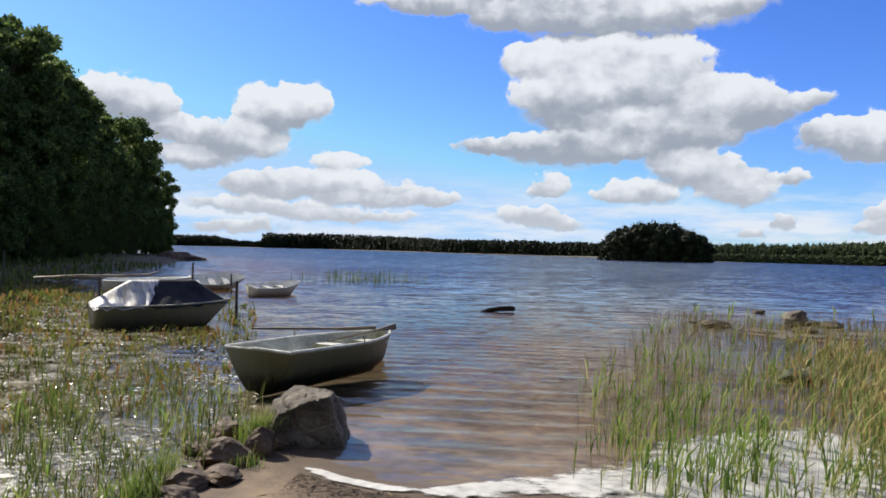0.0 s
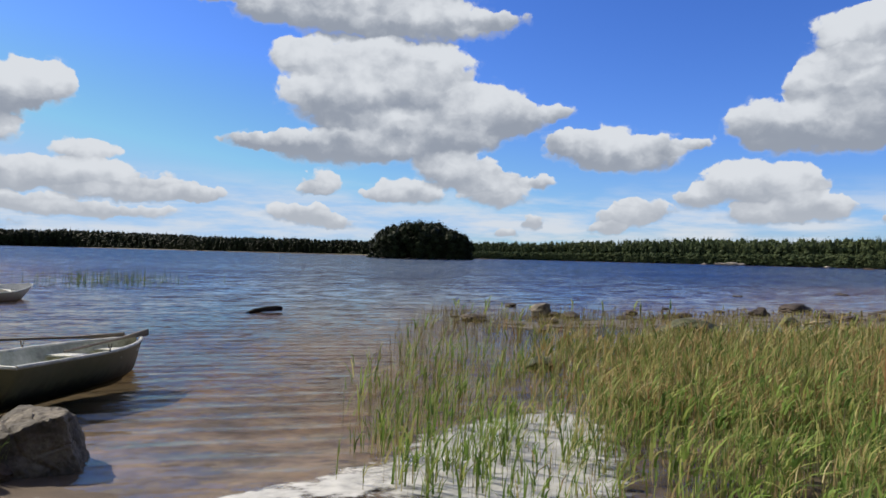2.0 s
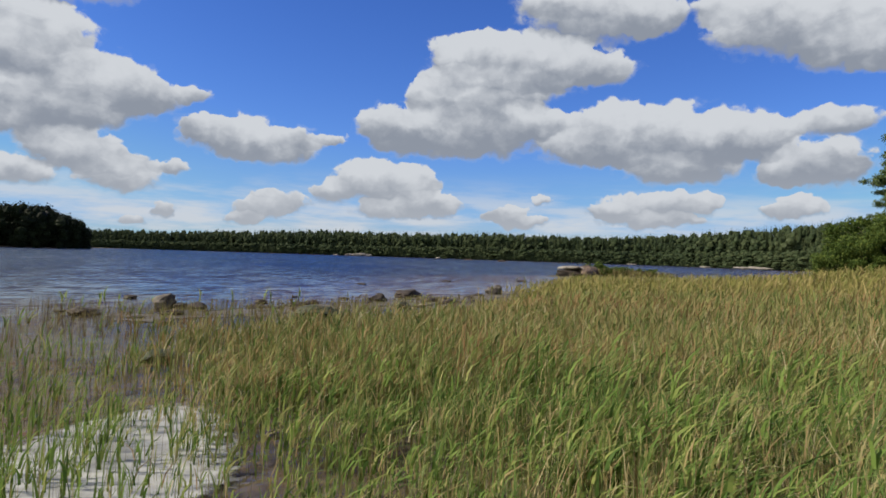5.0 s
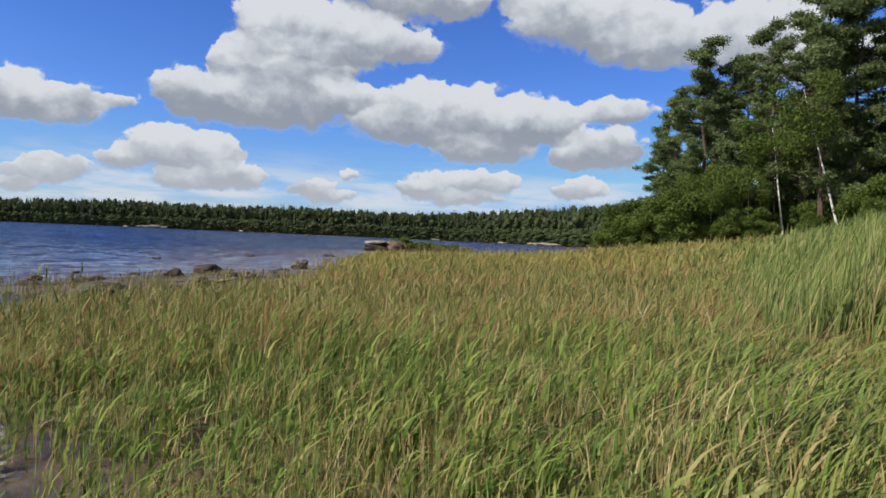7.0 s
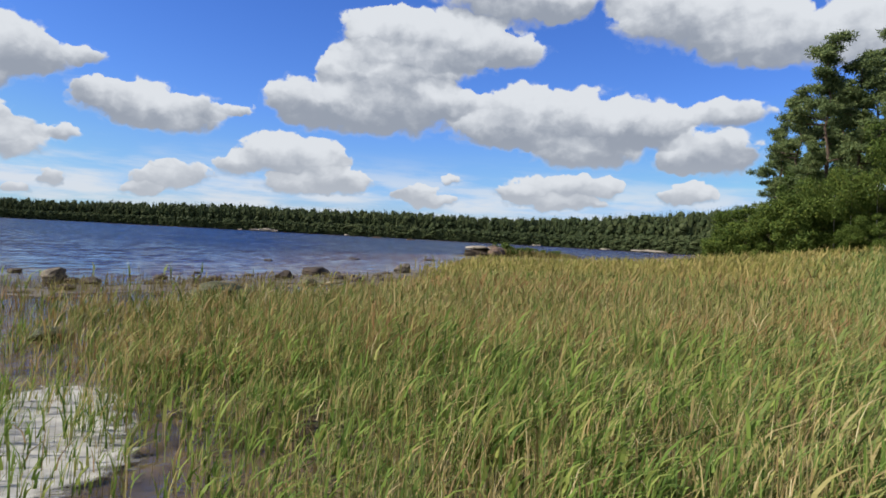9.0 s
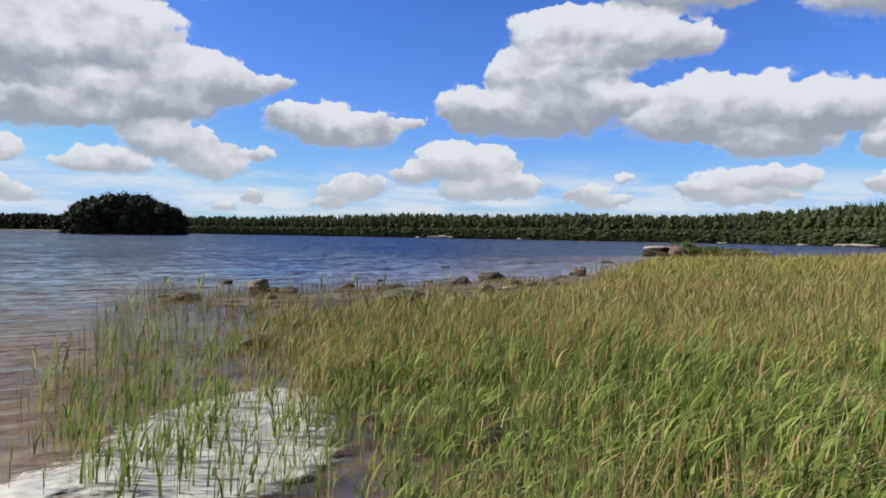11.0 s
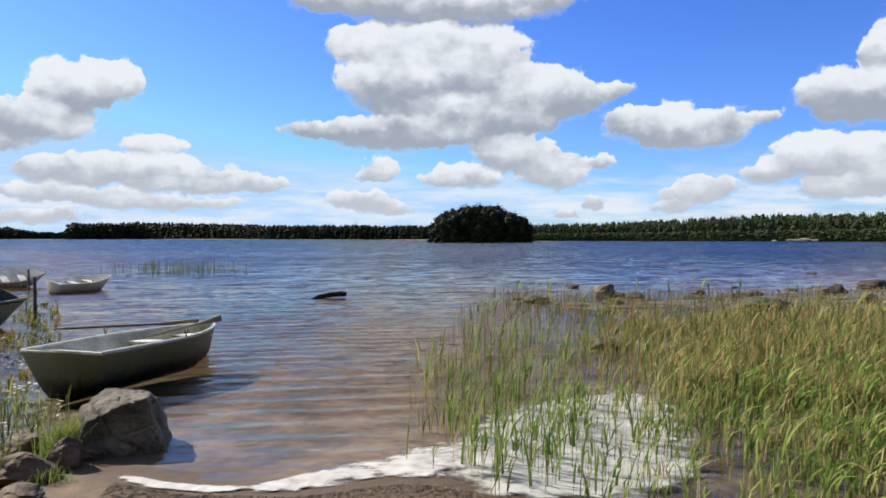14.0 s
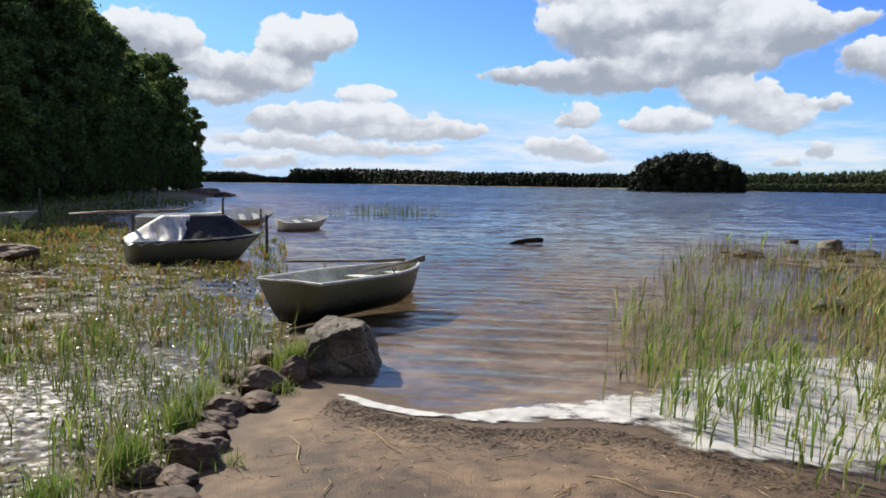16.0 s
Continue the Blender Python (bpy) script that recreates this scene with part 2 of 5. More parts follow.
def surface(name, stops, scale=4.0, rough=0.8, bump=0.3, bump_scale=40.0, metallic=0.0, world_space=False, stretch=(1, 1, 1), spec=0.5):
    """Grain and stains at two sizes over a few base colours, with fine relief."""
    m, n, l, b = links_of(name)
    tc = n.new("ShaderNodeNewGeometry").outputs["Position"] if world_space else n.new("ShaderNodeTexCoord").outputs["Object"]
    mp = n.new("ShaderNodeMapping")
    mp.inputs["Scale"].default_value = stretch
    l.new(tc, mp.inputs["Vector"])
    big, small = n.new("ShaderNodeTexNoise"), n.new("ShaderNodeTexNoise")
    for t, s, d in ((big, scale, 4), (small, bump_scale, 6)):
        t.inputs["Scale"].default_value, t.inputs["Detail"].default_value = s, d
        l.new(mp.outputs[0], t.inputs["Vector"])
    mix = n.new("ShaderNodeMath")
    mix.operation = "MULTIPLY_ADD"
    l.new(small.outputs["Fac"], mix.inputs[0])
    mix.inputs[1].default_value = 0.5
    sub = n.new("ShaderNodeMath")
    sub.operation = "MULTIPLY_ADD"
    l.new(big.outputs["Fac"], sub.inputs[0])
    sub.inputs[1].default_value, sub.inputs[2].default_value = 1.5, -0.5
    l.new(sub.outputs[0], mix.inputs[2])
    r = ramp(n, stops)
    l.new(mix.outputs[0], r.inputs["Fac"])
    l.new(r.outputs["Color"], b.inputs["Base Color"])
    b.inputs["Roughness"].default_value, b.inputs["Metallic"].default_value = rough, metallic
    b.inputs["Specular IOR Level"].default_value = spec
    bp = n.new("ShaderNodeBump")
    bp.inputs["Strength"].default_value, bp.inputs["Distance"].default_value = bump, 0.02
    l.new(mix.outputs[0], bp.inputs["Height"])
    l.new(bp.outputs[0], b.inputs["Normal"])
    return m


def leafy(name, stops, translucent=0.35, patch=0.25, patch_mix=0.4, rough=0.55):
    """Leaves or blades: each one takes its own colour, which drifts from patch to patch."""
    m, n, l, b = links_of(name)
    geo = n.new("ShaderNodeNewGeometry")
    noise_t = n.new("ShaderNodeTexNoise")
    noise_t.inputs["Scale"].default_value, noise_t.inputs["Detail"].default_value = patch, 3
    l.new(geo.outputs["Position"], noise_t.inputs["Vector"])
    spread = n.new("ShaderNodeMath")
    spread.operation = "MULTIPLY_ADD"
    l.new(noise_t.outputs["Fac"], spread.inputs[0])
    spread.inputs[1].default_value, spread.inputs[2].default_value = patch_mix * 2.4, -patch_mix * 1.2
    add = n.new("ShaderNodeMath")
    add.use_clamp = True
    l.new(geo.outputs["Random Per Island"], add.inputs[0])
    l.new(spread.outputs[0], add.inputs[1])
    r = ramp(n, stops)
    l.new(add.outputs[0], r.inputs["Fac"])
    l.new(r.outputs["Color"], b.inputs["Base Color"])
    b.inputs["Roughness"].default_value = rough
    b.inputs["Specular IOR Level"].default_value = 0.08
    tr = n.new("ShaderNodeBsdfTranslucent")
    l.new(r.outputs["Color"], tr.inputs["Color"])
    mx = n.new("ShaderNodeMixShader")
    mx.inputs["Fac"].default_value = translucent
    l.new(b.outputs[0], mx.inputs[1])
    l.new(tr.outputs[0], mx.inputs[2])
    l.new(mx.outputs[0], n["Material Output"].inputs["Surface"])
    return m


M_rock = surface("granite", [(0.2, (0.034, 0.029, 0.023)), (0.45, (0.072, 0.060, 0.046)), (0.75, (0.185, 0.158, 0.122))], 2.2, 0.85, 0.6, 22)
M_rock_dark = surface("dark_rock", [(0.2, (0.032, 0.022, 0.015)), (0.55, (0.095, 0.062, 0.041)), (0.85, (0.165, 0.113, 0.077))], 2.5, 0.8, 0.6, 24)
M_shoal = surface("muddy_stone", [(0.2, (0.014, 0.010, 0.007)), (0.55, (0.042, 0.029, 0.019)), (0.85, (0.085, 0.062, 0.042))], 2.5, 0.8, 0.6, 24)
M_pale_rock = surface("pale_rock", [(0.2, (0.11, 0.095, 0.075)), (0.6, (0.21, 0.185, 0.15)), (0.9, (0.31, 0.28, 0.24))], 1.0, 0.85, 0.4, 9)
M_slime = surface("algae_rock", [(0.2, (0.018, 0.020, 0.010)), (0.6, (0.055, 0.058, 0.019)), (0.9, (0.11, 0.11, 0.04))], 3.0, 0.7, 0.6, 20)
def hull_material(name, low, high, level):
    """Gelcoat with streaks and algae, its colour run dark towards the keel."""
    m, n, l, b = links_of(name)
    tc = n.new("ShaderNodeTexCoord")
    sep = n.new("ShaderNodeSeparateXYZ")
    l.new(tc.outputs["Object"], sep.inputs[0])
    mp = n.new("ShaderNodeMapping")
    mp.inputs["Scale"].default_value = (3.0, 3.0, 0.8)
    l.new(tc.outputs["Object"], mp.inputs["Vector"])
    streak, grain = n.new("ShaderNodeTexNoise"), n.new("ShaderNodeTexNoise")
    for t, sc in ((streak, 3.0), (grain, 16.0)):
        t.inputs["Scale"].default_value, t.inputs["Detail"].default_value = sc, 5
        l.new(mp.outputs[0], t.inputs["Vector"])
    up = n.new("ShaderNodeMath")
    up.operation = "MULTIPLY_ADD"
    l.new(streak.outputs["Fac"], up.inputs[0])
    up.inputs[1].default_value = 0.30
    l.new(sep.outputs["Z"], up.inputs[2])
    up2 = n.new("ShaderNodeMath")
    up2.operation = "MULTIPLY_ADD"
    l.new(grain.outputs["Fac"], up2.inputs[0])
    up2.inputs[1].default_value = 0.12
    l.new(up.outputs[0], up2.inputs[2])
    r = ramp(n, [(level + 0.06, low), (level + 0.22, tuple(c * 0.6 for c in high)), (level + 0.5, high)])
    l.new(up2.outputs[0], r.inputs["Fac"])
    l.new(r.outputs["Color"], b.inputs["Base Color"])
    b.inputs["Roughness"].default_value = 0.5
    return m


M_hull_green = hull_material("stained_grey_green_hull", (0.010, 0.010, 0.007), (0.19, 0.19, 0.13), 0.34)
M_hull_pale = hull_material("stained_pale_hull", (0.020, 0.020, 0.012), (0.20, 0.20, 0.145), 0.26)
M_hull_dark_below = hull_material("white_hull_dark_below", (0.05, 0.045, 0.03), (0.50, 0.49, 0.42), 0.20)
M_hull_inner = surface("weathered_white_gelcoat", [(0.2, (0.20, 0.20, 0.15)), (0.5, (0.36, 0.365, 0.27)), (0.85, (0.58, 0.58, 0.46))], 2.0, 0.5, 0.1, 16)
M_rim = surface("pale_rim", [(0.2, (0.30, 0.30, 0.26)), (0.7, (0.56, 0.56, 0.51))], 5.0, 0.45, 0.1, 30)
M_hull_white = surface("white_fibreglass", [(0.2, (0.42, 0.42, 0.37)), (0.7, (0.72, 0.71, 0.65))], 1.5, 0.4, 0.1, 14)
M_wood = surface("grey_wood", [(0.2, (0.11, 0.085, 0.06)), (0.6, (0.24, 0.195, 0.15)), (0.9, (0.36, 0.31, 0.25))], 2.0, 0.75, 0.4, 30, stretch=(0.4, 6, 6))
M_oar = surface("dark_oiled_wood", [(0.2, (0.06, 0.05, 0.04)), (0.7, (0.17, 0.14, 0.11))], 2.0, 0.6, 0.3, 30, stretch=(0.4, 6, 6))
M_wet = surface("wet_black_wood", [(0.2, (0.008, 0.007, 0.006)), (0.7, (0.02, 0.017, 0.015))], 4.0, 0.95, 0.4, 30, spec=0.1)
M_post = surface("tarred_post", [(0.2, (0.02, 0.018, 0.016)), (0.7, (0.06, 0.05, 0.045))], 4.0, 0.7, 0.4, 30)
M_tarp_silver = surface("silver_tarpaulin", [(0.2, (0.17, 0.17, 0.175)), (0.5, (0.36, 0.36, 0.365)), (0.75, (0.56, 0.56, 0.565))], 3.0, 0.6, 0.4, 14, stretch=(4, 0.8, 0.8))
M_tarp_dark = surface("navy_tarpaulin", [(0.2, (0.012, 0.013, 0.018)), (0.7, (0.026, 0.028, 0.036))], 3.0, 0.85, 0.25, 12, spec=0.15)
M_bark = surface("bark", [(0.2, (0.045, 0.035, 0.028)), (0.7, (0.13, 0.10, 0.08))], 3.0, 0.9, 0.8, 14, stretch=(3, 3, 0.5))
M_pine_bark = surface("pine_bark", [(0.2, (0.045, 0.032, 0.025)), (0.7, (0.11, 0.075, 0.055))], 3.0, 0.9, 0.8, 14, stretch=(3, 3, 0.5))
M_birch_bark = surface("birch_bark", [(0.25, (0.06, 0.055, 0.05)), (0.36, (0.62, 0.60, 0.56)), (0.9, (0.82, 0.80, 0.76))], 2.5, 0.75, 0.3, 9, stretch=(1, 1, 3))
M_wrack = surface("wet_wrack", [(0.2, (0.035, 0.026, 0.016)), (0.7, (0.14, 0.098, 0.056))], 6.0, 0.7, 0.6, 30)
M_straw = leafy("dry_straw", [(0.0, (0.16, 0.10, 0.05)), (0.5, (0.36, 0.27, 0.15)), (1.0, (0.55, 0.46, 0.30))], 0.1)
M_reed = leafy("reed_leaves", [(0.0, (0.075, 0.140, 0.035)), (0.35, (0.160, 0.245, 0.064)), (0.58, (0.290, 0.320, 0.105)), (0.78, (0.400, 0.335, 0.150)), (1.0, (0.350, 0.245, 0.130))], 0.38, 0.22, 0.4)
M_stem = leafy("reed_stems", [(0.0, (0.086, 0.152, 0.038)), (0.35, (0.222, 0.253, 0.089)), (0.7, (0.359, 0.314, 0.152)), (1.0, (0.428, 0.384, 0.240))], 0.2, 0.22, 0.3)
M_straw_reed = leafy("dead_reed_straw", [(0.0, (0.186, 0.130, 0.060)), (0.5, (0.353, 0.280, 0.140)), (1.0, (0.512, 0.460, 0.280))], 0.2, 0.3, 0.3)
M_sedge = leafy("brown_sedge", [(0.0, (0.10, 0.075, 0.035)), (0.5, (0.20, 0.16, 0.075)), (1.0, (0.24, 0.25, 0.08))], 0.25, 0.3, 0.4)
M_reed_mid = leafy("straw_and_green_reed", [(0.0, (0.075, 0.125, 0.030)), (0.3, (0.176, 0.215, 0.062)), (0.55, (0.290, 0.255, 0.105)), (0.8, (0.300, 0.205, 0.092)), (1.0, (0.240, 0.125, 0.062))], 0.3, 0.13, 0.60)
M_reed_green = leafy("green_reed_leaves", [(0.0, (0.075, 0.135, 0.032)), (0.5, (0.165, 0.255, 0.056)), (0.85, (0.275, 0.325, 0.090)), (1.0, (0.340, 0.310, 0.130))], 0.4, 0.4, 0.25)
M_reed_tall = leafy("tall_reed_leaves", [(0.0, (0.046, 0.080, 0.020)), (0.6, (0.100, 0.145, 0.034)), (1.0, (0.195, 0.200, 0.062))], 0.3, 0.3, 0.25)
M_bank = leafy("bank_reed_leaves", [(0.0, (0.062, 0.105, 0.030)), (0.5, (0.135, 0.190, 0.055)), (0.85, (0.235, 0.265, 0.090)), (1.0, (0.33, 0.29, 0.14))], 0.35, 0.3, 0.3)
M_reed_gold = leafy("golden_sedge", [(0.0, (0.136, 0.167, 0.041)), (0.5, (0.274, 0.246, 0.080)), (1.0, (0.360, 0.285, 0.127))], 0.35, 0.2, 0.3)
M_marsh = leafy("marsh_plants", [(0.0, (0.070, 0.100, 0.022)), (0.55, (0.180, 0.200, 0.042)), (0.86, (0.230, 0.130, 0.045)), (1.0, (0.28, 0.165, 0.070))], 0.35, 0.35, 0.4)
M_leaf_dark = leafy("alder_leaves", [(0.0, (0.038, 0.064, 0.022)), (0.6, (0.085, 0.135, 0.038)), (1.0, (0.169, 0.229, 0.064))], 0.42, 0.3, 0.3)
M_leaf = leafy("birch_leaves", [(0.0, (0.043, 0.072, 0.015)), (0.6, (0.080, 0.124, 0.029)), (1.0, (0.141, 0.176, 0.038))], 0.3, 0.3, 0.3)
M_needle = leafy("pine_needles", [(0.0, (0.062, 0.092, 0.042)), (0.6, (0.115, 0.162, 0.066)), (1.0, (0.190, 0.225, 0.088))], 0.30, 0.4, 0.3)
M_wood_far = leafy("far_wood_leaves", [(0.0, (0.034, 0.050, 0.023)), (0.5, (0.046, 0.064, 0.028)), (1.0, (0.062, 0.078, 0.034))], 0.25, 0.02, 0.5)
# leaf colour sunk to near black, standing in for the backlit woods' shade
M_wood_shaded = leafy("shaded_wood_leaves", [(0.0, (0.005, 0.008, 0.004)), (0.6, (0.009, 0.014, 0.005)), (1.0, (0.015, 0.021, 0.008))], 0.05, 0.03, 0.4)
# the near-white end of this ramp paints sky glints as leaf colour
M_pad_glint = leafy("leaves_and_glints", [(0.0, (0.082, 0.090, 0.033)), (0.5, (0.164, 0.156, 0.074)), (1.0, (0.58, 0.57, 0.52))], 0.0, 0.6, 0.3, rough=0.25)


def ground_material():
    m, n, l, b = links_of("sand_silt_and_shade")
    pos = n.new("ShaderNodeNewGeometry").outputs["Position"]
    big, small, grain = (n.new("ShaderNodeTexNoise") for _ in range(3))
    for t, s in ((big, 1.1), (small, 6.0), (grain, 70.0)):
        t.inputs["Scale"].default_value, t.inputs["Detail"].default_value = s, 5
        l.new(pos, t.inputs["Vector"])
    sand = ramp(n, [(0.34, (0.042, 0.026, 0.014)), (0.5, (0.105, 0.068, 0.038)), (0.68, (0.180, 0.122, 0.068))])
    mixed = n.new("ShaderNodeMath")
    mixed.operation = "MULTIPLY_ADD"
    l.new(big.outputs["Fac"], mixed.inputs[0])
    mixed.inputs[1].default_value = 0.9
    half = n.new("ShaderNodeMath")
    half.operation = "MULTIPLY_ADD"
    l.new(small.outputs["Fac"], half.inputs[0])
    half.inputs[1].default_value, half.inputs[2].default_value = 0.55, -0.225
    l.new(half.outputs[0], mixed.inputs[2])
    l.new(mixed.outputs[0], sand.inputs["Fac"])
    silt_shade = ramp(n, [(0.3, (0.013, 0.012, 0.008)), (0.7, (0.045, 0.039, 0.021))])
    l.new(small.outputs["Fac"], silt_shade.inputs["Fac"])
    turf = ramp(n, [(0.3, (0.05, 0.055, 0.02)), (0.7, (0.14, 0.12, 0.05))])
    l.new(small.outputs["Fac"], turf.inputs["Fac"])
    cover_a = n.new("ShaderNodeAttribute")
    cover_a.attribute_name = "cover"
    sep = n.new("ShaderNodeSeparateXYZ")
    l.new(cover_a.outputs["Vector"], sep.inputs[0])

    def blend(fac, a, c):
        x = n.new("ShaderNodeMix")
        x.data_type = "RGBA"
        l.new(fac, x.inputs["Factor"])
        l.new(a, x.inputs["A"])
        l.new(c, x.inputs["B"])
        return x.outputs["Result"]
    col = blend(sep.outputs["X"], sand.outputs["Color"], silt_shade.outputs["Color"])
    col = blend(sep.outputs["Y"], col, turf.outputs["Color"])
    wet = n.new("ShaderNodeRGB")
    wet.outputs[0].default_value = (0.055, 0.034, 0.020, 1)
    damp = n.new("ShaderNodeMath")
    damp.operation = "MULTIPLY"
    l.new(sep.outputs["Z"], damp.inputs[0])
    l.new(big.outputs["Fac"], damp.inputs[1])
    col = blend(damp.outputs[0], col, wet.outputs[0])
    washed = n.new("ShaderNodeAttribute")
    washed.attribute_name = "washed"
    clean = ramp(n, [(0.38, (0.040, 0.027, 0.018)), (0.5, (0.095, 0.066, 0.046)), (0.66, (0.165, 0.116, 0.080))])
    l.new(mixed.outputs[0], clean.inputs["Fac"])
    col = blend(washed.outputs["Fac"], col, clean.outputs["Color"])
    l.new(col, b.inputs["Base Color"])
    b.inputs["Roughness"].default_value = 0.8
    bp = n.new("ShaderNodeBump")
    bp.inputs["Strength"].default_value, bp.inputs["Distance"].default_value = 0.5, 0.03
    add = n.new("ShaderNodeMath")
    l.new(small.outputs["Fac"], add.inputs[0])
    l.new(grain.outputs["Fac"], add.inputs[1])
    l.new(add.outputs[0], bp.inputs["Height"])
    l.new(bp.outputs[0], b.inputs["Normal"])
    return m


def water_material():
    m, n, l, b = links_of("lake_water")
    n.remove(b)
    geo = n.new("ShaderNodeNewGeometry")
    pos = geo.outputs["Position"]

    def vec(op, a, b=None, scale=None):
        x = n.new("ShaderNodeVectorMath")
        x.operation = op
        for i, v in enumerate((a, b)):
            if isinstance(v, tuple):
                x.inputs[i].default_value = v
            elif v is not None:
                l.new(v, x.inputs[i])
        if scale is not None:
            l.new(scale, x.inputs["Scale"])
        return x.outputs["Value"] if op in ("LENGTH", "DOT_PRODUCT") else x.outputs["Vector"]

    def calc(op, a, b, c=None):
        x = n.new("ShaderNodeMath")
        x.operation = op
        for i, v in enumerate((a, b, c)):
            if isinstance(v, (int, float)):
                x.inputs[i].default_value = v
            elif v is not None:
                l.new(v, x.inputs[i])
        return x.outputs[0]

    def waves(scale, stretch, turn, detail):
        mp = n.new("ShaderNodeMapping")
        mp.inputs["Scale"].default_value, mp.inputs["Rotation"].default_value = stretch, (0, 0, radians(turn))
        l.new(pos, mp.inputs["Vector"])
        t = n.new("ShaderNodeTexNoise")
        t.inputs["Scale"].default_value, t.inputs["Detail"].default_value = scale, detail
        t.inputs["Distortion"].default_value = 0.4
        l.new(mp.outputs[0], t.inputs["Vector"])
        return t.outputs
    # slopes grow with distance from the camera's place; gusts lie across the lake
    far = vec("LENGTH", pos)

    def grow(value, a, b, lo, hi):
        mr = n.new("ShaderNodeMapRange")
        for key, v in (("From Min", a), ("From Max", b), ("To Min", lo), ("To Max", hi)):
            mr.inputs[key].default_value = v
        l.new(value, mr.inputs["Value"])
        return mr.outputs["Result"]
    gust = grow(waves(0.05, (0.35, 1.3, 1), 12, 3)["Fac"], 0.35, 0.65, 0.65, 1.35)
    total = None
    for scale, stretch, turn, near, out in WAVES:
        w = vec("SUBTRACT", waves(scale, stretch, turn, 3)["Color"], (0.5, 0.5, 0.5))
        w = vec("SCALE", w, scale=calc("MULTIPLY", grow(far, 6, 34, near, out), gust))
        total = w if total is None else vec("ADD", total, w)
    parts = n.new("ShaderNodeSeparateXYZ")
    l.new(total, parts.inputs[0])
    # normals tilt towards the origin, where the camera stands, to suit its view
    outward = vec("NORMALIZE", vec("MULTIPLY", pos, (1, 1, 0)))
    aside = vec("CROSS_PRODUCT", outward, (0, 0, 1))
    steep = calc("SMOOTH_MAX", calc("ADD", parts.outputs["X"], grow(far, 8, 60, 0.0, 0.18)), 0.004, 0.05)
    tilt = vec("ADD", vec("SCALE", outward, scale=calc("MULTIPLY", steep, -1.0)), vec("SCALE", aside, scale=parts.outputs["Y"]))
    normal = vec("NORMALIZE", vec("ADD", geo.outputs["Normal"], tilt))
    facing = n.new("ShaderNodeLayerWeight")
    facing.inputs["Blend"].default_value = 0.5
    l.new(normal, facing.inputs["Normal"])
    gloss = calc("MULTIPLY_ADD", calc("POWER", facing.outputs["Facing"], 5.0), 0.98, 0.02)
    gl = n.new("ShaderNodeBsdfGlossy")
    gl.inputs["Roughness"].default_value = 0.025
    # reflected light is tinted by colour: brownish near, bluish farther out
    reflection_tint = ramp(n, [(0.0, (0.90, 0.81, 0.68)), (1.0, (0.80, 0.88, 0.95))])
    l.new(grow(far, 8, 40, 0.0, 1.0), reflection_tint.inputs["Fac"])
    l.new(reflection_tint.outputs["Color"], gl.inputs["Color"])
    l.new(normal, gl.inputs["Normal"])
    tr = n.new("ShaderNodeBsdfTransparent")
    # brown lake water swallows the light with depth
    deep = n.new("ShaderNodeAttribute")
    deep.attribute_name = "depth"
    keep = n.new("ShaderNodeCombineColor")
    for band, k in (("Red", -1.0), ("Green", -1.5), ("Blue", -2.4)):
        mul, ex = n.new("ShaderNodeMath"), n.new("ShaderNodeMath")
        mul.operation, ex.operation = "MULTIPLY", "EXPONENT"
        mul.inputs[1].default_value = k
        l.new(deep.outputs["Fac"], mul.inputs[0])
        l.new(mul.outputs[0], ex.inputs[0])
        l.new(ex.outputs[0], keep.inputs[band])
    l.new(keep.outputs[0], tr.inputs["Color"])
    mx = n.new("ShaderNodeMixShader")
    l.new(gloss, mx.inputs["Fac"])
    l.new(tr.outputs[0], mx.inputs[1])
    l.new(gl.outputs[0], mx.inputs[2])
    l.new(mx.outputs[0], n["Material Output"].inputs["Surface"])
    return m


# size, stretch, turn, slope near the beach and out on the lake
WAVES = ((0.35, (0.5, 1.5, 1), 8, 0.02, 0.35), (1.3, (0.5, 1.6, 1), -8, 0.10, 1.0), (5.0, (0.5, 1.6, 1), 8, 0.75, 0.95), (3.6, (0.12, 2.2, 1), 3, 0.62, 0.25), (11.0, (0.5, 1.6, 1), -14, 1.1, 0.3))
M_ground, M_water = ground_material(), water_material()


def patchy_material(name, pale, size):
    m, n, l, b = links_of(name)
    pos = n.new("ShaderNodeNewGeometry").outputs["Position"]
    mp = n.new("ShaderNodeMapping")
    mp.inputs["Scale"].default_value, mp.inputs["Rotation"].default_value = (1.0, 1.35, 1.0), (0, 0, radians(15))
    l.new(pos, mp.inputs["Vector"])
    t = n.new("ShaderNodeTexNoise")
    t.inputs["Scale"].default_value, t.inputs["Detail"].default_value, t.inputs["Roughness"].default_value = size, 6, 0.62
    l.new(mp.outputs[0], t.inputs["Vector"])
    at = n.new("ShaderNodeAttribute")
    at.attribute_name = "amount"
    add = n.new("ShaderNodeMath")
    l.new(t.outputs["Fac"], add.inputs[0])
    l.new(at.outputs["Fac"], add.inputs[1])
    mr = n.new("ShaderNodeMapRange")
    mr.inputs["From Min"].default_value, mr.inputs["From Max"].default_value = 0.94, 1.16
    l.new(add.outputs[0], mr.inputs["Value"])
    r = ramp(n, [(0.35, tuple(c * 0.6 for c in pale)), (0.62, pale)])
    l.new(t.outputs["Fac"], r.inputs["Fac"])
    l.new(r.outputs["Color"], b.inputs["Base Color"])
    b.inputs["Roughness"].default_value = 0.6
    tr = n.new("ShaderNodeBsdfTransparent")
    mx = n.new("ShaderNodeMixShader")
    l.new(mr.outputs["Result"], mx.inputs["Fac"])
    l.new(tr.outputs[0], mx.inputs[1])
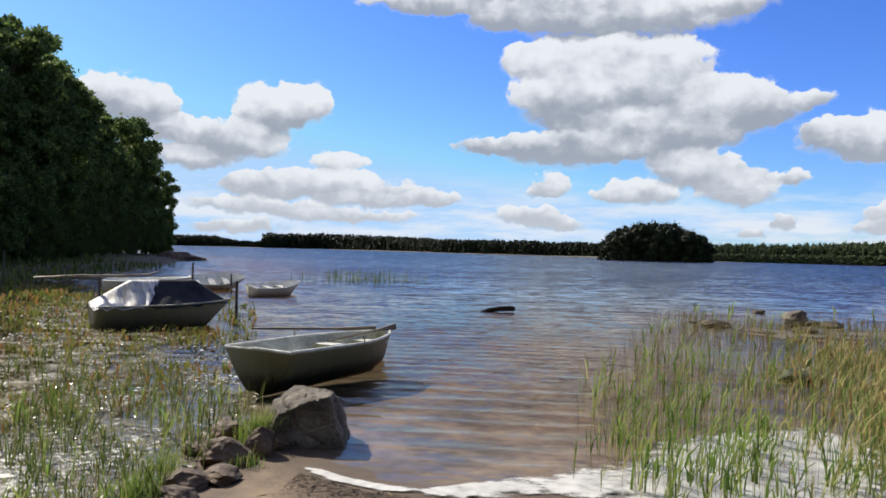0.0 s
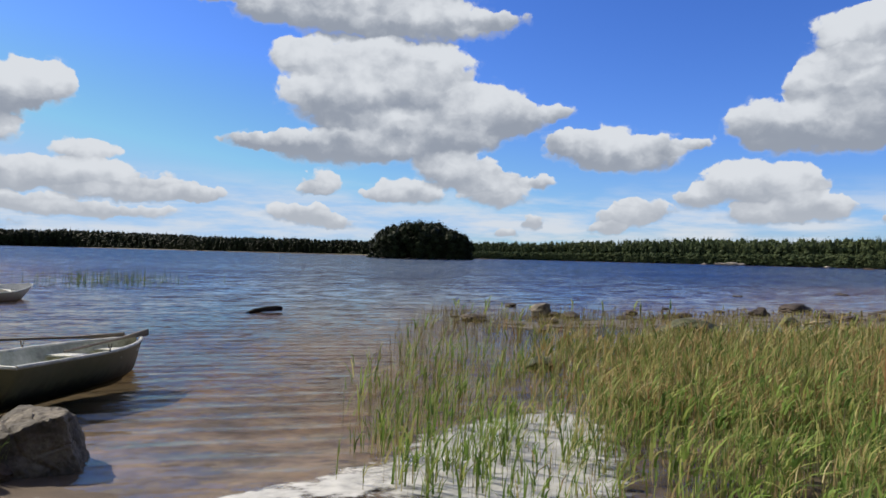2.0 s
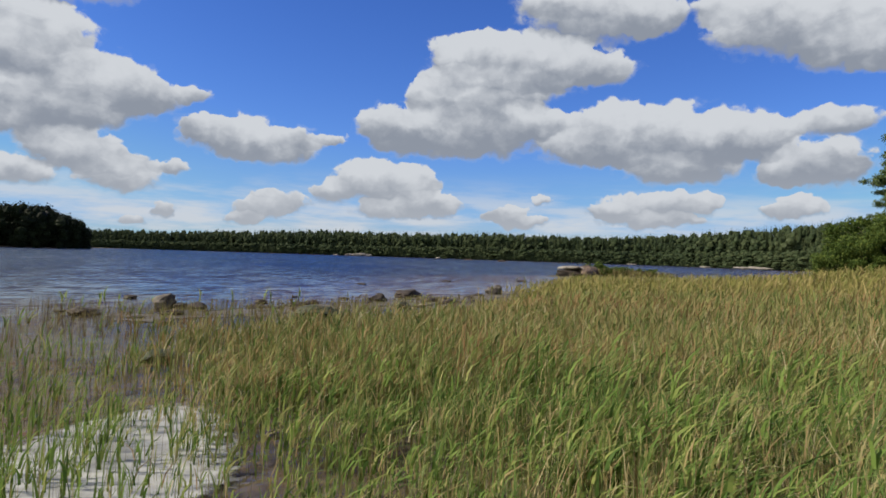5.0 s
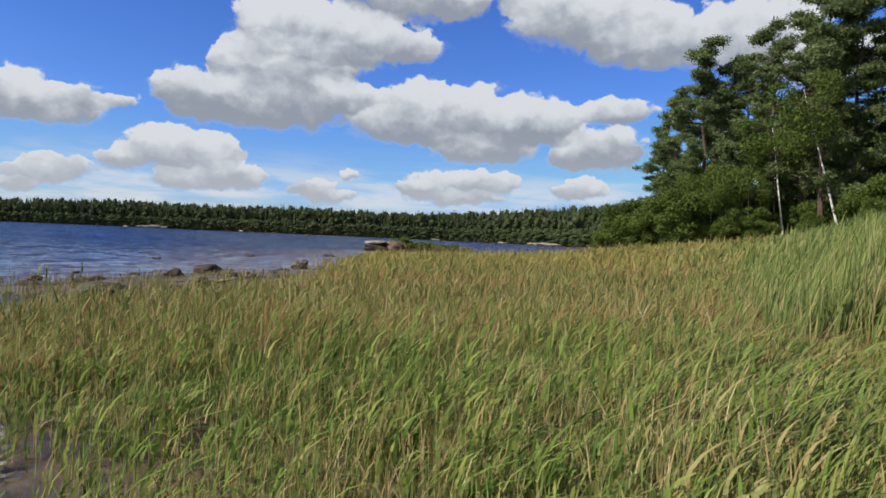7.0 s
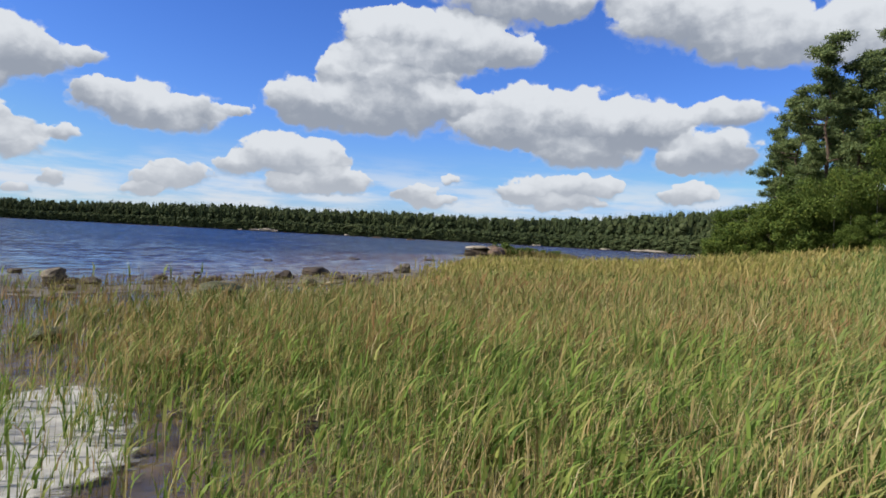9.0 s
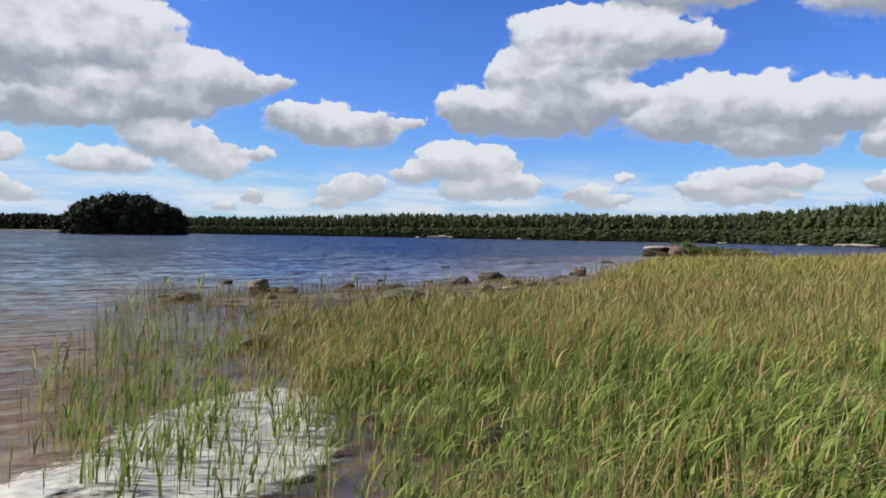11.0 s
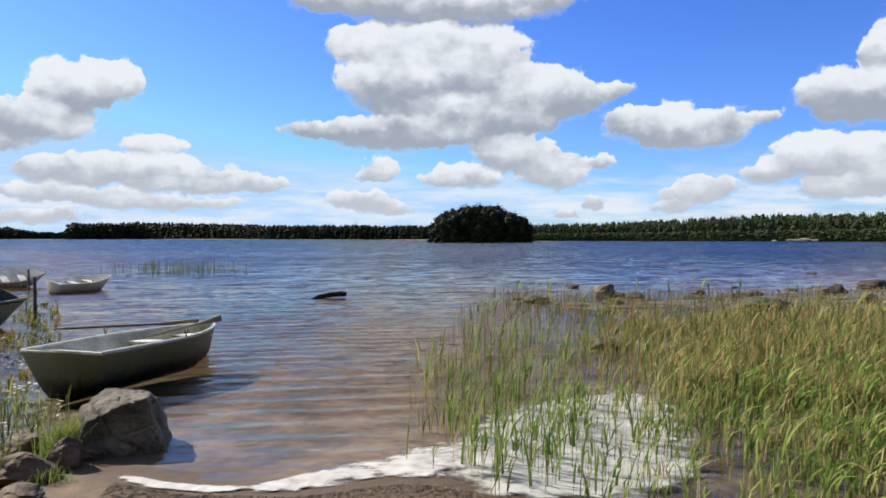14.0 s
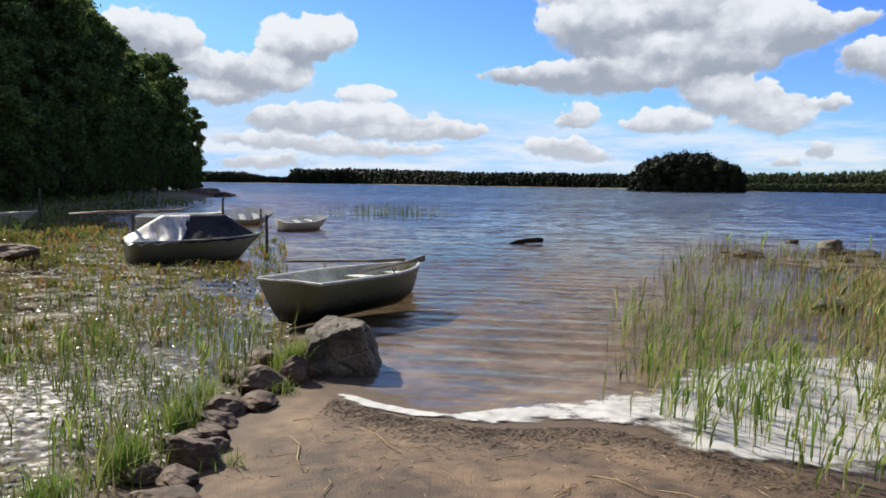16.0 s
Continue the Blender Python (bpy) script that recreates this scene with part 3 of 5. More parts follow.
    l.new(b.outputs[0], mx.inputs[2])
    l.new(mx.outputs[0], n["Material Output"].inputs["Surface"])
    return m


M_white_patch = patchy_material("white_water_patch", (0.40, 0.40, 0.38), 3.2)
M_glint = patchy_material("glints_and_scum", (0.46, 0.46, 0.44), 8.5)
M_weed = patchy_material("weed_mat", (0.055, 0.046, 0.018), 1.6)
M_mud = patchy_material("wet_mud", (0.115, 0.098, 0.066), 0.9)
M_foam = patchy_material("shore_foam", (0.48, 0.475, 0.45), 5.0)

# ---- helpers for building ----
def part(name, bm, material, parent, label=""):
    """Links a bmesh as one mesh object under a thing or a part."""
    me = bpy.data.meshes.new(name)
    bm.to_mesh(me)
    bm.free()
    me.materials.append(material)
    ob = new(name, me)
    ob.parent = parent
    return tagged(ob, label)


def thing(name, label, category, group="", m=None):
    ob = new(name)
    ob.empty_display_size = 0.2
    if m is not None:
        ob.matrix_world = m
    return tagged(ob, label, category, group)


def solid(name, bm, material, label, category, group="", kind="", m=None, smooth=False):
    ob = part(name, bm, material, None)
    if smooth:
        for p in ob.data.polygons:
            p.use_smooth = True
    if m is not None:
        ob.matrix_world = m
    return tagged(ob, label, category, group, kind)


def sheet(name, verts, faces, material, label="", category="", kind="stuff", parent=None, smooth=False):
    me = bpy.data.meshes.new(name)
    me.from_pydata(verts, [], faces)
    me.materials.append(material)
    if smooth:
        me.polygons.foreach_set("use_smooth", [True] * len(me.polygons))
    ob = new(name, me)
    ob.parent = parent
    return tagged(ob, label, category, "", kind)


def tube(bm, points, radii, sides=7):
    """A round limb through points."""
    rings = []
    for i, p in enumerate(points):
        a = Vector(points[max(i - 1, 0)])
        b = Vector(points[min(i + 1, len(points) - 1)])
        d = (b - a).normalized()
        u = d.orthogonal().normalized()
        v = d.cross(u)
        rings.append([bm.verts.new(Vector(p) + radii[i] * (math.cos(k * 2 * math.pi / sides) * u + math.sin(k * 2 * math.pi / sides) * v)) for k in range(sides)])
    for r0, r1 in zip(rings, rings[1:]):
        best = min(range(sides), key=lambda s: (r0[0].co - r1[s].co).length)
        for k in range(sides):
            bm.faces.new((r0[k], r0[(k + 1) % sides], r1[(k + 1 + best) % sides], r1[(k + best) % sides]))
    bm.faces.new(rings[0][::-1])
    bm.faces.new(rings[-1])
    bmesh.ops.recalc_face_normals(bm, faces=bm.faces)


def polar(azim, r):
    return r * math.sin(radians(azim)), r * math.cos(radians(azim))


# ---- the lie of the land ----
# the lake's outline, walked from the beach along the right shore, round the far side and back
LAKE = [(-2.0, 6.9), (-1.3, 6.05), (-0.4, 5.85), (0.4, 6.1), (1.4, 5.5), (2.6, 4.6), (4.2, 4.9), (5.0, 7.5), (7.5, 12.0), (13, 16.5)]
LAKE += [(20, 20.5), (29, 24.5), (45, 35), (60, 46), (66, 52), (74, 53), (84, 50), (97, 42), (120, 41), (200, 62)]
LAKE += [polar(a, r) for a, r in ((71, 340), (60, 380), (47, 390), (36, 400), (21, 420), (17, 400), (10, 520), (4, 600))]
LAKE += [polar(a, r) for a, r in ((-5, 700), (-14, 1000), (-28, 1000), (-31, 300))]
LAKE += [(-62, 118), (-46, 92), (-37, 74), (-33.8, 62.4), (-30.5, 47.8), (-29.5, 40.6), (-27.5, 33), (-24, 25), (-17, 14), (-10, 6), (-6, 3.2), (-3.6, 3.0), (-2.7, 4.4), (-2.75, 6.4), (-2.6, 7.6)]
POLY = np.array(LAKE)


def lake_distance(x, y):
    """Metres to the shore, positive on the lake's side."""
    x, y = np.asarray(x, float), np.asarray(y, float)
    best = np.full(x.shape, 1e9)
    inside = np.zeros(x.shape, bool)
    for (ax, ay), (bx, by) in zip(POLY, np.roll(POLY, -1, 0)):
        ex, ey = bx - ax, by - ay
        t = np.clip(((x - ax) * ex + (y - ay) * ey) / (ex * ex + ey * ey), 0, 1)
        best = np.minimum(best, np.hypot(x - ax - t * ex, y - ay - t * ey))
        cross = ((ay > y) != (by > y)) & (x < ex * (y - ay) / (ey if ey else 1e-9) + ax)
        inside ^= cross
    return np.where(inside, best, -best)


def step(v, a, b):
    t = np.clip((v - a) / (b - a), 0, 1)
    return t * t * (3 - 2 * t)


def lumps(x, y, size, seed=0.0):
    """Cheap smooth unevenness, about -1 to 1."""
    return (np.sin(x / size * 1.7 + seed) * np.cos(y / size * 1.3 + seed * 2) + np.sin((x + y) / size * 2.9 + seed * 3) * 0.5
            + np.sin((x * 0.6 - y) / size * 5.1 + seed) * 0.25) / 1.75


def ground_z(x, y):
    x, y = np.asarray(x, float), np.asarray(y, float)
    d = lake_distance(x, y)
    land = -d
    r = np.hypot(x, y)
    marsh = np.maximum(step(x, 0.8, 3.0), step(x, -2.2, -4.5)) * step(r, 700, 60)
    up = 0.085 * np.minimum(land, 6.5) * (1 - marsh) + 0.012 * np.minimum(land, 25) * marsh + np.clip(land - 8, 0, 300) * 0.012
    bank = 2.6 * np.exp(-((x - 62) / 26) ** 2 - ((y + 4) / 17) ** 2) + 2.0 * np.exp(-((x + 70) / 28) ** 2 - ((y - 55) / 45) ** 2)
    down = 0.055 * np.minimum(d, 9) + 0.03 * np.clip(d - 9, 0, 90)
    z = np.where(d > 0, -down, up + bank)
    z = z + lumps(x, y, 0.6, 1.0) * 0.012 + lumps(x, y, 3.0, 2.0) * 0.03 * (1 - step(r, 2, 5) * (d < 0) * 0.5)
    return z + np.where(d < -15, lumps(x, y, 14, 3.0) * 0.25, 0.0)


def stretched_axis(n, tight, reach, centre):
    u = np.linspace(-1, 1, n) * math.asinh(reach / tight)
    return tight * np.sinh(u) + centre


def grid_sheet(name, xs, ys, zfun, material, label, category, kind):
    gx, gy = np.meshgrid(xs, ys)
    gz = zfun(gx, gy)
    nx, ny = len(xs), len(ys)
    i = np.arange((nx - 1) * (ny - 1))
    a = i // (nx - 1) * nx + i % (nx - 1)
    faces = np.stack([a, a + 1, a + nx + 1, a + nx], 1)
    ob = sheet(name, np.stack([gx, gy, gz], -1).reshape(-1, 3).tolist(), faces.tolist(), material, label, category, kind, smooth=True)
    return ob, gx.ravel(), gy.ravel(), gz.ravel()


ground, gx, gy, gz = grid_sheet("ground", stretched_axis(330, 4.0, 1500, 0.5), stretched_axis(330, 4.0, 1500, 5.5), ground_z, M_ground,
                                "brown sand beach running under the lake as a silty bed coloured darker with depth", "ground", "structure")
dist = lake_distance(gx, gy)
# bed colour darkened with depth, in the cove and for the boat's shadow
left_shade = np.maximum(step(gx, -2.8, -4.0), step(gx, -0.9, -2.1) * step(gy, 8.5, 10.0)) * step(dist, -1.0, 0.5)
silt_shade = np.clip(step(dist, 10.0, 34.0) + left_shade + step(gx, 1.2, 3.0) * step(dist, -60, -1) * 0.5, 0, 1)
turf = step(dist, -9.0, -16.0) + step(dist, 1.5, -0.3) * (np.hypot(gx, gy) > 60) + step(gx, 2.0, 4.0) * step(dist, -0.2, -1.5) * (np.hypot(gx, gy) > 2)
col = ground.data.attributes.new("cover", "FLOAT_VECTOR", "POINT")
col.data.foreach_set("vector", np.stack([silt_shade, np.clip(turf, 0, 1), 1.5 * step(dist, -0.75, -0.15) * step(dist, 0.9, 0.1)], 1).ravel())

# pale bed masked out where the boat's shadow and reflection fall
ground.data.attributes.new("washed", "FLOAT", "POINT").data.foreach_set("value", step(dist, 0.3, 1.6) * step(dist, 26.0, 12.0) * (1 - 0.92 * np.maximum(step(gx, -1.7, -2.8), step(gx, -0.7, -2.0) * step(gy, 8.5, 10.0)) * step(gy, 18.0, 14.0)))


def water_z(x, y):
    r = np.hypot(x, y - 9)
    fade = step(r, 34, 6)
    return fade * (0.032 * (np.abs(np.sin(y * 5.4 + 0.9 * np.sin(x * 0.45 + 0.3 * y) + 0.35 * np.sin(x * 1.3) + 0.8 * np.sin(y * 0.9))) ** 0.8 - 0.5) * -1 * (0.6 + 0.4 * np.sin(x * 0.7 + y * 0.9))
                   + 0.003 * np.sin(y * 13 + x * 2.2 + 1.2 * np.sin(x * 1.9)))


water, wx, wy, wz = grid_sheet("water", stretched_axis(330, 5.0, 1490, 0.0), stretched_axis(640, 2.2, 1490, 9.0), water_z, M_water,
           "rippled lake water, brown and clear over sand, blue farther out", "water", "structure")
water.data.attributes.new("depth", "FLOAT", "POINT").data.foreach_set("value", np.clip(-ground_z(wx, wy), 0.0, 6.0))

# ---- plants ----
WIND = np.array([0.80, -0.60])


def ribbons(rng, base, height, width, lean, segs=3, droop=0.0, wind=0.7, taper=1.6):
    """Curved tapering blades. base (n, 3); the rest per blade."""
    n = len(base)
    ang = rng.uniform(0, 2 * np.pi, n)
    d = np.stack([np.cos(ang), np.sin(ang)], 1) * (1 - wind) * rng.uniform(0.3, 1.4, (n, 1)) + WIND * wind * rng.uniform(0.4, 1.3, (n, 1))
    side = np.stack([-d[:, 1], d[:, 0]], 1) + rng.normal(0, 0.6, (n, 2))
    side /= np.linalg.norm(side, axis=1)[:, None] + 1e-6
    rows = []
    for k in range(segs + 1):
        t = k / segs
        c = np.empty((n, 3))
        c[:, :2] = base[:, :2] + d * (lean * t ** 1.8)[:, None]
        c[:, 2] = base[:, 2] + height * (t - droop * t ** 3)
        w = width * (1 - t ** taper) * 0.5
        if k < segs:
            off = np.concatenate([side * w[:, None], np.zeros((n, 1))], 1)
            rows += [c - off, c + off]
        else:
            rows.append(c)
    per = 2 * segs + 1
    verts = np.stack(rows, 1).reshape(-1, 3)
    o = (np.arange(n) * per)[:, None]
    faces = []
    for k in range(segs - 1):
        faces += (o + np.array([2 * k, 2 * k + 1, 2 * k + 3, 2 * k + 2])).tolist()
    faces += (o + np.array([2 * segs - 2, 2 * segs - 1, 2 * segs])).tolist()
    return verts, faces


def merge(pieces):
    verts, faces, o = [], [], 0
    for v, f in pieces:
        verts += v.tolist()
        faces += [[i + o for i in q] for q in f]
        o += len(v)
    return verts, faces


def scatter(rng, n, azims, radii, power, keep):
    """Random places in a sector (degrees, metres), thinned by keep(x, y) in 0..1; power 0 spreads evenly, 1 as 1 / r."""
    a = np.radians(rng.uniform(*azims, n))
    e = 2 - power
    r = (rng.uniform(radii[0] ** e, radii[1] ** e, n)) ** (1 / e)
    x, y = r * np.sin(a), r * np.cos(a)
    ok = rng.uniform(0, 1, n) < keep(x, y)
    return x[ok], y[ok]


def reed_bed(name, seed, x, y, tall, material, label, leaves=2, wide=1.0, lean=0.22, stem=True, wind=0.3, bow=0.0, reach=1.0):
    """Stems with narrow leaves that the wind bends."""
    rng = np.random.default_rng(seed)
    n = len(x)
    r = np.hypot(x, y)
    z = np.maximum(ground_z(x, y), -0.35)
    base = np.stack([x, y, z], 1)
    h = tall * rng.uniform(0.6, 1.15, n) * (0.55 + 0.45 * step(np.abs(inner_edge(x, y)), 0.0, 3.0)) - np.minimum(z, 0)
    w = wide * np.clip(0.0014 * r, 0.010, 0.05)
    pieces = []
    if stem:
        pieces.append(ribbons(rng, base, h, w * 0.75, h * lean * rng.uniform(0.3, 1.0, n), 3, 0.03, wind))
    for k in range(leaves):
        t = rng.uniform(0.05, 0.75, n)
        b = base.copy()
        b[:, 2] += h * t
        b[:, :2] += WIND * (h * lean * 0.5 * t ** 1.8)[:, None]
        lh = h * (1.12 - t) * rng.uniform(0.7, 1.2, n)
        pieces.append(ribbons(rng, b, lh, w * rng.uniform(0.8, 1.9, n), lh * rng.uniform(0.25, 1.25, n) * reach, 4 if bow else 3, rng.uniform(bow, 0.65 + bow, n), wind + 0.05))
    if stem and leaves > 1:
        v, f = merge(pieces[:1])
        sheet(name, v, f, M_stem, "straw-coloured stems of the " + name.replace("_", " "), "reeds", "stuff")
        pieces = pieces[1:]
    v, f = merge(pieces)
    return sheet(name, v, f, material, label, "reeds", "stuff")


rng = np.random.default_rng(5)


def inner_edge(x, y):
    """How far a place lies inside the line where the reeds close up."""
    near = x - np.interp(y, [3, 5, 8, 11, 14.5], [3.0, 3.7, 4.6, 5.3, 6.5])
    far = np.interp(x, [4, 6.5, 9, 12, 15, 20.7, 30, 43, 62, 80], [14.5, 15.5, 14.8, 14.2, 14.8, 18, 25, 34, 46, 56]) - y
    return np.minimum(near, far * 0.8)


def outer_edge(x, y):
    line = np.interp(y, [5.5, 6.5, 8, 11, 15, 24, 30], [1.2, 0.75, 0.85, 1.25, 2.2, 4.9, 7.0])
    return x - line


def clumps(x, y, s):
    return 0.5 + 0.5 * lumps(x, y, s, 4.0)


dense = lambda x, y: step(inner_edge(x, y) + 1.6 * lumps(x, y, 0.7, 6.0), -1.4, 2.4) * step(np.hypot(x, y), 60, 45) * (np.hypot(x, y) > 3.6) * (0.12 + 0.88 * step(np.hypot((x - 3.4) / 0.9, (y - 5.1) / 1.1), 0.6, 1.3)) * (0.25 + 0.75 * step(np.hypot((x - 4.6) / 0.35, (y - 4.6) / 0.8), 0.6, 1.3))
x, y = scatter(rng, 20000, (18, 102), (3.6, 13), 0.6, lambda x, y: dense(x, y) * (0.3 + 0.7 * (clumps(x, y, 0.45) > 0.42)))
reed_bed("reeds", 11, x, y, 0.80, M_reed, "dense green and straw-coloured reeds bent by the wind", 3, 1.0, 0.15, wind=0.22)
x, y = scatter(rng, 37000, (18, 102), (8.5, 26), 0.9, dense)
reed_bed("reeds", 12, x, y, 0.90, M_reed_mid, "dense yellow-green reeds farther into the bed", 2, 0.9, 0.12, wind=0.2)
x, y = scatter(rng, 28000, (24, 102), (26, 58), 0.9, dense)
reed_bed("reeds", 13, x, y, 0.95, M_reed_gold, "golden sedge and reeds at the far side of the bed", 1, 1.1, 0.10, wind=0.2)
# green leafy tufts along the near side
x, y = scatter(rng, 6200, (30, 104), (3.4, 10.5), 0.9, lambda x, y: dense(x, y) * (0.12 + 0.88 * (clumps(x, y, 0.9) > 0.5)))
reed_bed("reeds", 14, x, y, 0.92, M_reed_green, "fresh green reed leaves blown over near the beach", 3, 2.2, 0.6, False, 0.52, 0.2, 1.5)
x, y = scatter(rng, 3800, (72, 106), (3.6, 12), 0.9, lambda x, y: step(np.degrees(np.arctan2(x, y)), 70, 86) * (0.3 + 0.7 * (clumps(x, y, 0.8) > 0.45)))
reed_bed("reeds", 29, x, y, 0.95, M_bank, "grey-green reed leaves swept sideways by the wind", 3, 1.8, 0.6, False, 0.85, 0.25, 1.9)
# dead straws standing upright among the green
x, y = scatter(rng, 12000, (22, 102), (3.4, 18), 0.9, lambda x, y: dense(x, y) * (0.3 + 0.7 * (clumps(x, y, 1.3) > 0.5)))
reed_bed("dead_reeds", 22, x, y, 0.92, M_straw_reed, "pale dead reed stems standing upright", 1, 0.75, 0.12, wind=0.15)
x, y = rng.normal(6.4, 0.45, 420), rng.normal(1.2, 0.35, 420)
reed_bed("broken_reeds", 26, x, y, 0.55, M_straw_reed, "tangle of broken brown reed straw", 2, 1.0, 0.7, wind=0.2, bow=0.3)
# tall green reeds on the bank
x, y = scatter(rng, 15000, (77, 106), (11, 44), 0.9, lambda x, y: 0.25 + 0.75 * step(np.degrees(np.arctan2(x, y)), 79, 88))
reed_bed("tall_reeds", 15, x, y, 0.8 + 1.15 * step(np.degrees(np.arctan2(x, y)), 79, 92) + 0.6 * step(np.degrees(np.arctan2(x, y)), 86, 96), M_bank, "tall green reeds leaning in the wind on the bank", 3, 1.15, 0.55, wind=0.55)
# open reeds standing in the water
x, y = scatter(rng, 22000, (2, 55), (4.6, 30), 0.9, lambda x, y: step(outer_edge(x, y), -0.3, 0.9) * (inner_edge(x, y) < 2.2)
               * np.clip(3.2 * (clumps(x, y, 0.42) - 0.52), 0.07, 1) * (0.06 + 0.94 * step(y, 17, 11)) * (0.6 + 0.4 * step(y, 11, 8)) * np.where(np.abs(x - 2.6 - (y - 6) * 0.5) < 1.1, 0.3, 1))
reed_bed("water_reeds", 16, x, y, 0.50, M_reed_green, "thin green reeds standing in clumps in shallow water", 3, 0.95, 0.18, wind=0.3)
x, y = scatter(rng, 17000, (0, 55), (5.2, 26), 0.9, lambda x, y: step(outer_edge(x, y), -0.4, 1.2) * (inner_edge(x, y) < 2.2) * (0.25 + 0.6 * (clumps(x, y, 0.8) > 0.4)) * (0.3 + 0.7 * step(y, 6.5, 9.0)))
reed_bed("water_reeds", 24, x, y, 0.52, M_sedge, "thin brown reed stems standing apart in the water", 0, 0.55, 0.12, wind=0.2)
a, b = rng.uniform(0.95, 4.6, 620), rng.uniform(4.2, 8.4, 620)
ok = (a > np.interp(b, [4.2, 5.2, 6.2, 8.4], [2.4, 1.6, 1.0, 1.0])) & (clumps(a, b, 0.4) > 0.4)
reed_bed("water_reeds", 21, a[ok], b[ok], 0.55, M_reed_green, "bright green reeds rising from the white patches", 2, 1.5, 0.2, wind=0.3)
# thin brown sedge on the mud round the stones
x, y = scatter(rng, 4500, (14, 50), (17, 33), 0.7, lambda x, y: np.exp(-((y - np.interp(x, [4, 12, 20, 28, 34], [20, 20.5, 22.5, 24.5, 28])) / 2.8) ** 2) * (0.2 + 0.8 * (clumps(x, y, 0.9) > 0.45)))
reed_bed("sedge", 23, x, y, 0.26, M_sedge, "thin brown and green sedge on the muddy shallows", 1, 0.8, 0.25, wind=0.3)
# reeds left of the stones and in the cove
x, y = scatter(rng, 1600, (-58, -14), (3.4, 10), 0.5, lambda x, y: (lake_distance(x, y) > -0.4) * (x < -2.7 - 0.12 * np.maximum(y - 4, 0)) * (clumps(x, y, 0.37) > 0.6))
reed_bed("water_reeds", 27, x, y, 0.44, M_reed_green, "clumps of fresh green reeds in the weedy cove", 2, 1.2, 0.2)
x, y = scatter(rng, 4200, (-62, -14), (3.4, 13), 0.5, lambda x, y: (lake_distance(x, y) > -0.4) * (x < -2.5 - 0.12 * np.maximum(y - 4, 0)) * (np.hypot(x + 3.5, y - 12) > 2.2) * (clumps(x, y, 0.5) > 0.46) * (0.3 + 0.7 * step(np.hypot(x + 3.6, y - 5), 4.5, 2.5)))
reed_bed("water_reeds", 17, x, y, 0.40, M_reed_tall, "thin green reeds in the weedy cove", 2, 0.9, 0.15)
x, y = scatter(rng, 9000, (-62, -20), (8, 36), 0.7, lambda x, y: step(lake_distance(x, y), 14, 7) * (lake_distance(x, y) > -2) * (clumps(x, y, 1.6) > 0.40) * (x < -4.5))
reed_bed("marsh_plants", 18, x, y, 0.19, M_marsh, "low yellow-green and rust marsh plants in shallow water", 2, 1.5, 0.2)
# grass given a darker leaf colour in place of the wood's shade
x, y = scatter(rng, 5000, (-45, -20), (28, 70), 0.8, lambda x, y: step(lake_distance(x, y), 5, 1) * (lake_distance(x, y) > -5))
reed_bed("shore_grass", 19, x, y, 0.6, M_reed_tall, "green and yellow grass along the wooded shore", 1, 1.3)
x, y = scatter(rng, 2600, (-22, -3), (38, 56), 0.5, lambda x, y: np.exp(-((y - 46 - 0.15 * x) / 4.0) ** 2) * np.exp(-((np.degrees(np.arctan2(x, y)) + 11.5) / 4.0) ** 2) * (clumps(x, y, 1.2) > 0.3))
reed_bed("water_reeds", 20, x, y, 0.95, M_reed_tall, "thin belt of reeds in open water", 0, 0.8, 0.12)

# floating leaves in the cove, the palest painted white for glints of sky
rng = np.random.default_rng(8)
x, y = scatter(rng, 15000, (-60, -20), (4, 26), 1.1, lambda x, y: (lake_distance(x, y) > 0) * step(lake_distance(x, y), 12, 4) * (x < -2.7) * (0.25 + 0.75 * (clumps(x, y, 0.8) > 0.45)))
verts, faces = [], []
for px, py in zip(x, y):
    s, a0, k = rng.uniform(0.010, 0.036) * (1 + 0.03 * math.hypot(px, py)), rng.uniform(0, 6.28), len(verts)
    e = rng.uniform(0.4, 1.0)
    for j in range(6):
        c, q = math.cos(j * math.pi / 3) * s, math.sin(j * math.pi / 3) * s * e
        verts.append((px + c * math.cos(a0) - q * math.sin(a0), py + c * math.sin(a0) + q * math.cos(a0), 0.022 + rng.uniform(0, 0.012)))
    faces.append([k + j for j in range(6)])
sheet("leaves_and_glints", verts, faces, M_pad_glint, "floating leaves and weed on the cove, the palest painted as glints", "leaves")


# ---- trees ----
def leaf_cards(rng, centres, radii, count, size, flat=1.0, shell=0.55, slim=1.0):
    """Small leaf clumps, each a bent four-sided card, spread through the lobes of a crown."""
    cen, rad = np.array(centres), np.array(radii)
    vol = rad[:, 0] * rad[:, 1]
    pick = rng.choice(len(cen), count, p=vol / vol.sum())
    d = rng.normal(0, 1, (count, 3))
    d /= np.linalg.norm(d, axis=1)[:, None]
    p = cen[pick] + d * rad[pick] * (shell + (1 - shell) * rng.uniform(0, 1.0, (count, 1)) + 0.05 * rng.normal(0, 1, (count, 1)) ** 2)
    u = rng.normal(0, 1, (count, 3))
    u[:, 2] *= flat
    u /= np.linalg.norm(u, axis=1)[:, None]
    v = np.cross(u, d + rng.normal(0, 0.5, (count, 3)))
    v /= np.linalg.norm(v, axis=1)[:, None] + 1e-6
    s = size * rng.uniform(0.5, 1.25, (count, 1))
    bend = np.cross(u, v) * s * 0.35
    q = np.stack([p - u * s, p - v * s * 0.55 * slim + bend, p + u * s, p + v * s * 0.6 * slim + bend], 1).reshape(-1, 3)
    f = (np.arange(count)[:, None] * 4 + np.arange(4)).tolist()
    return q, f


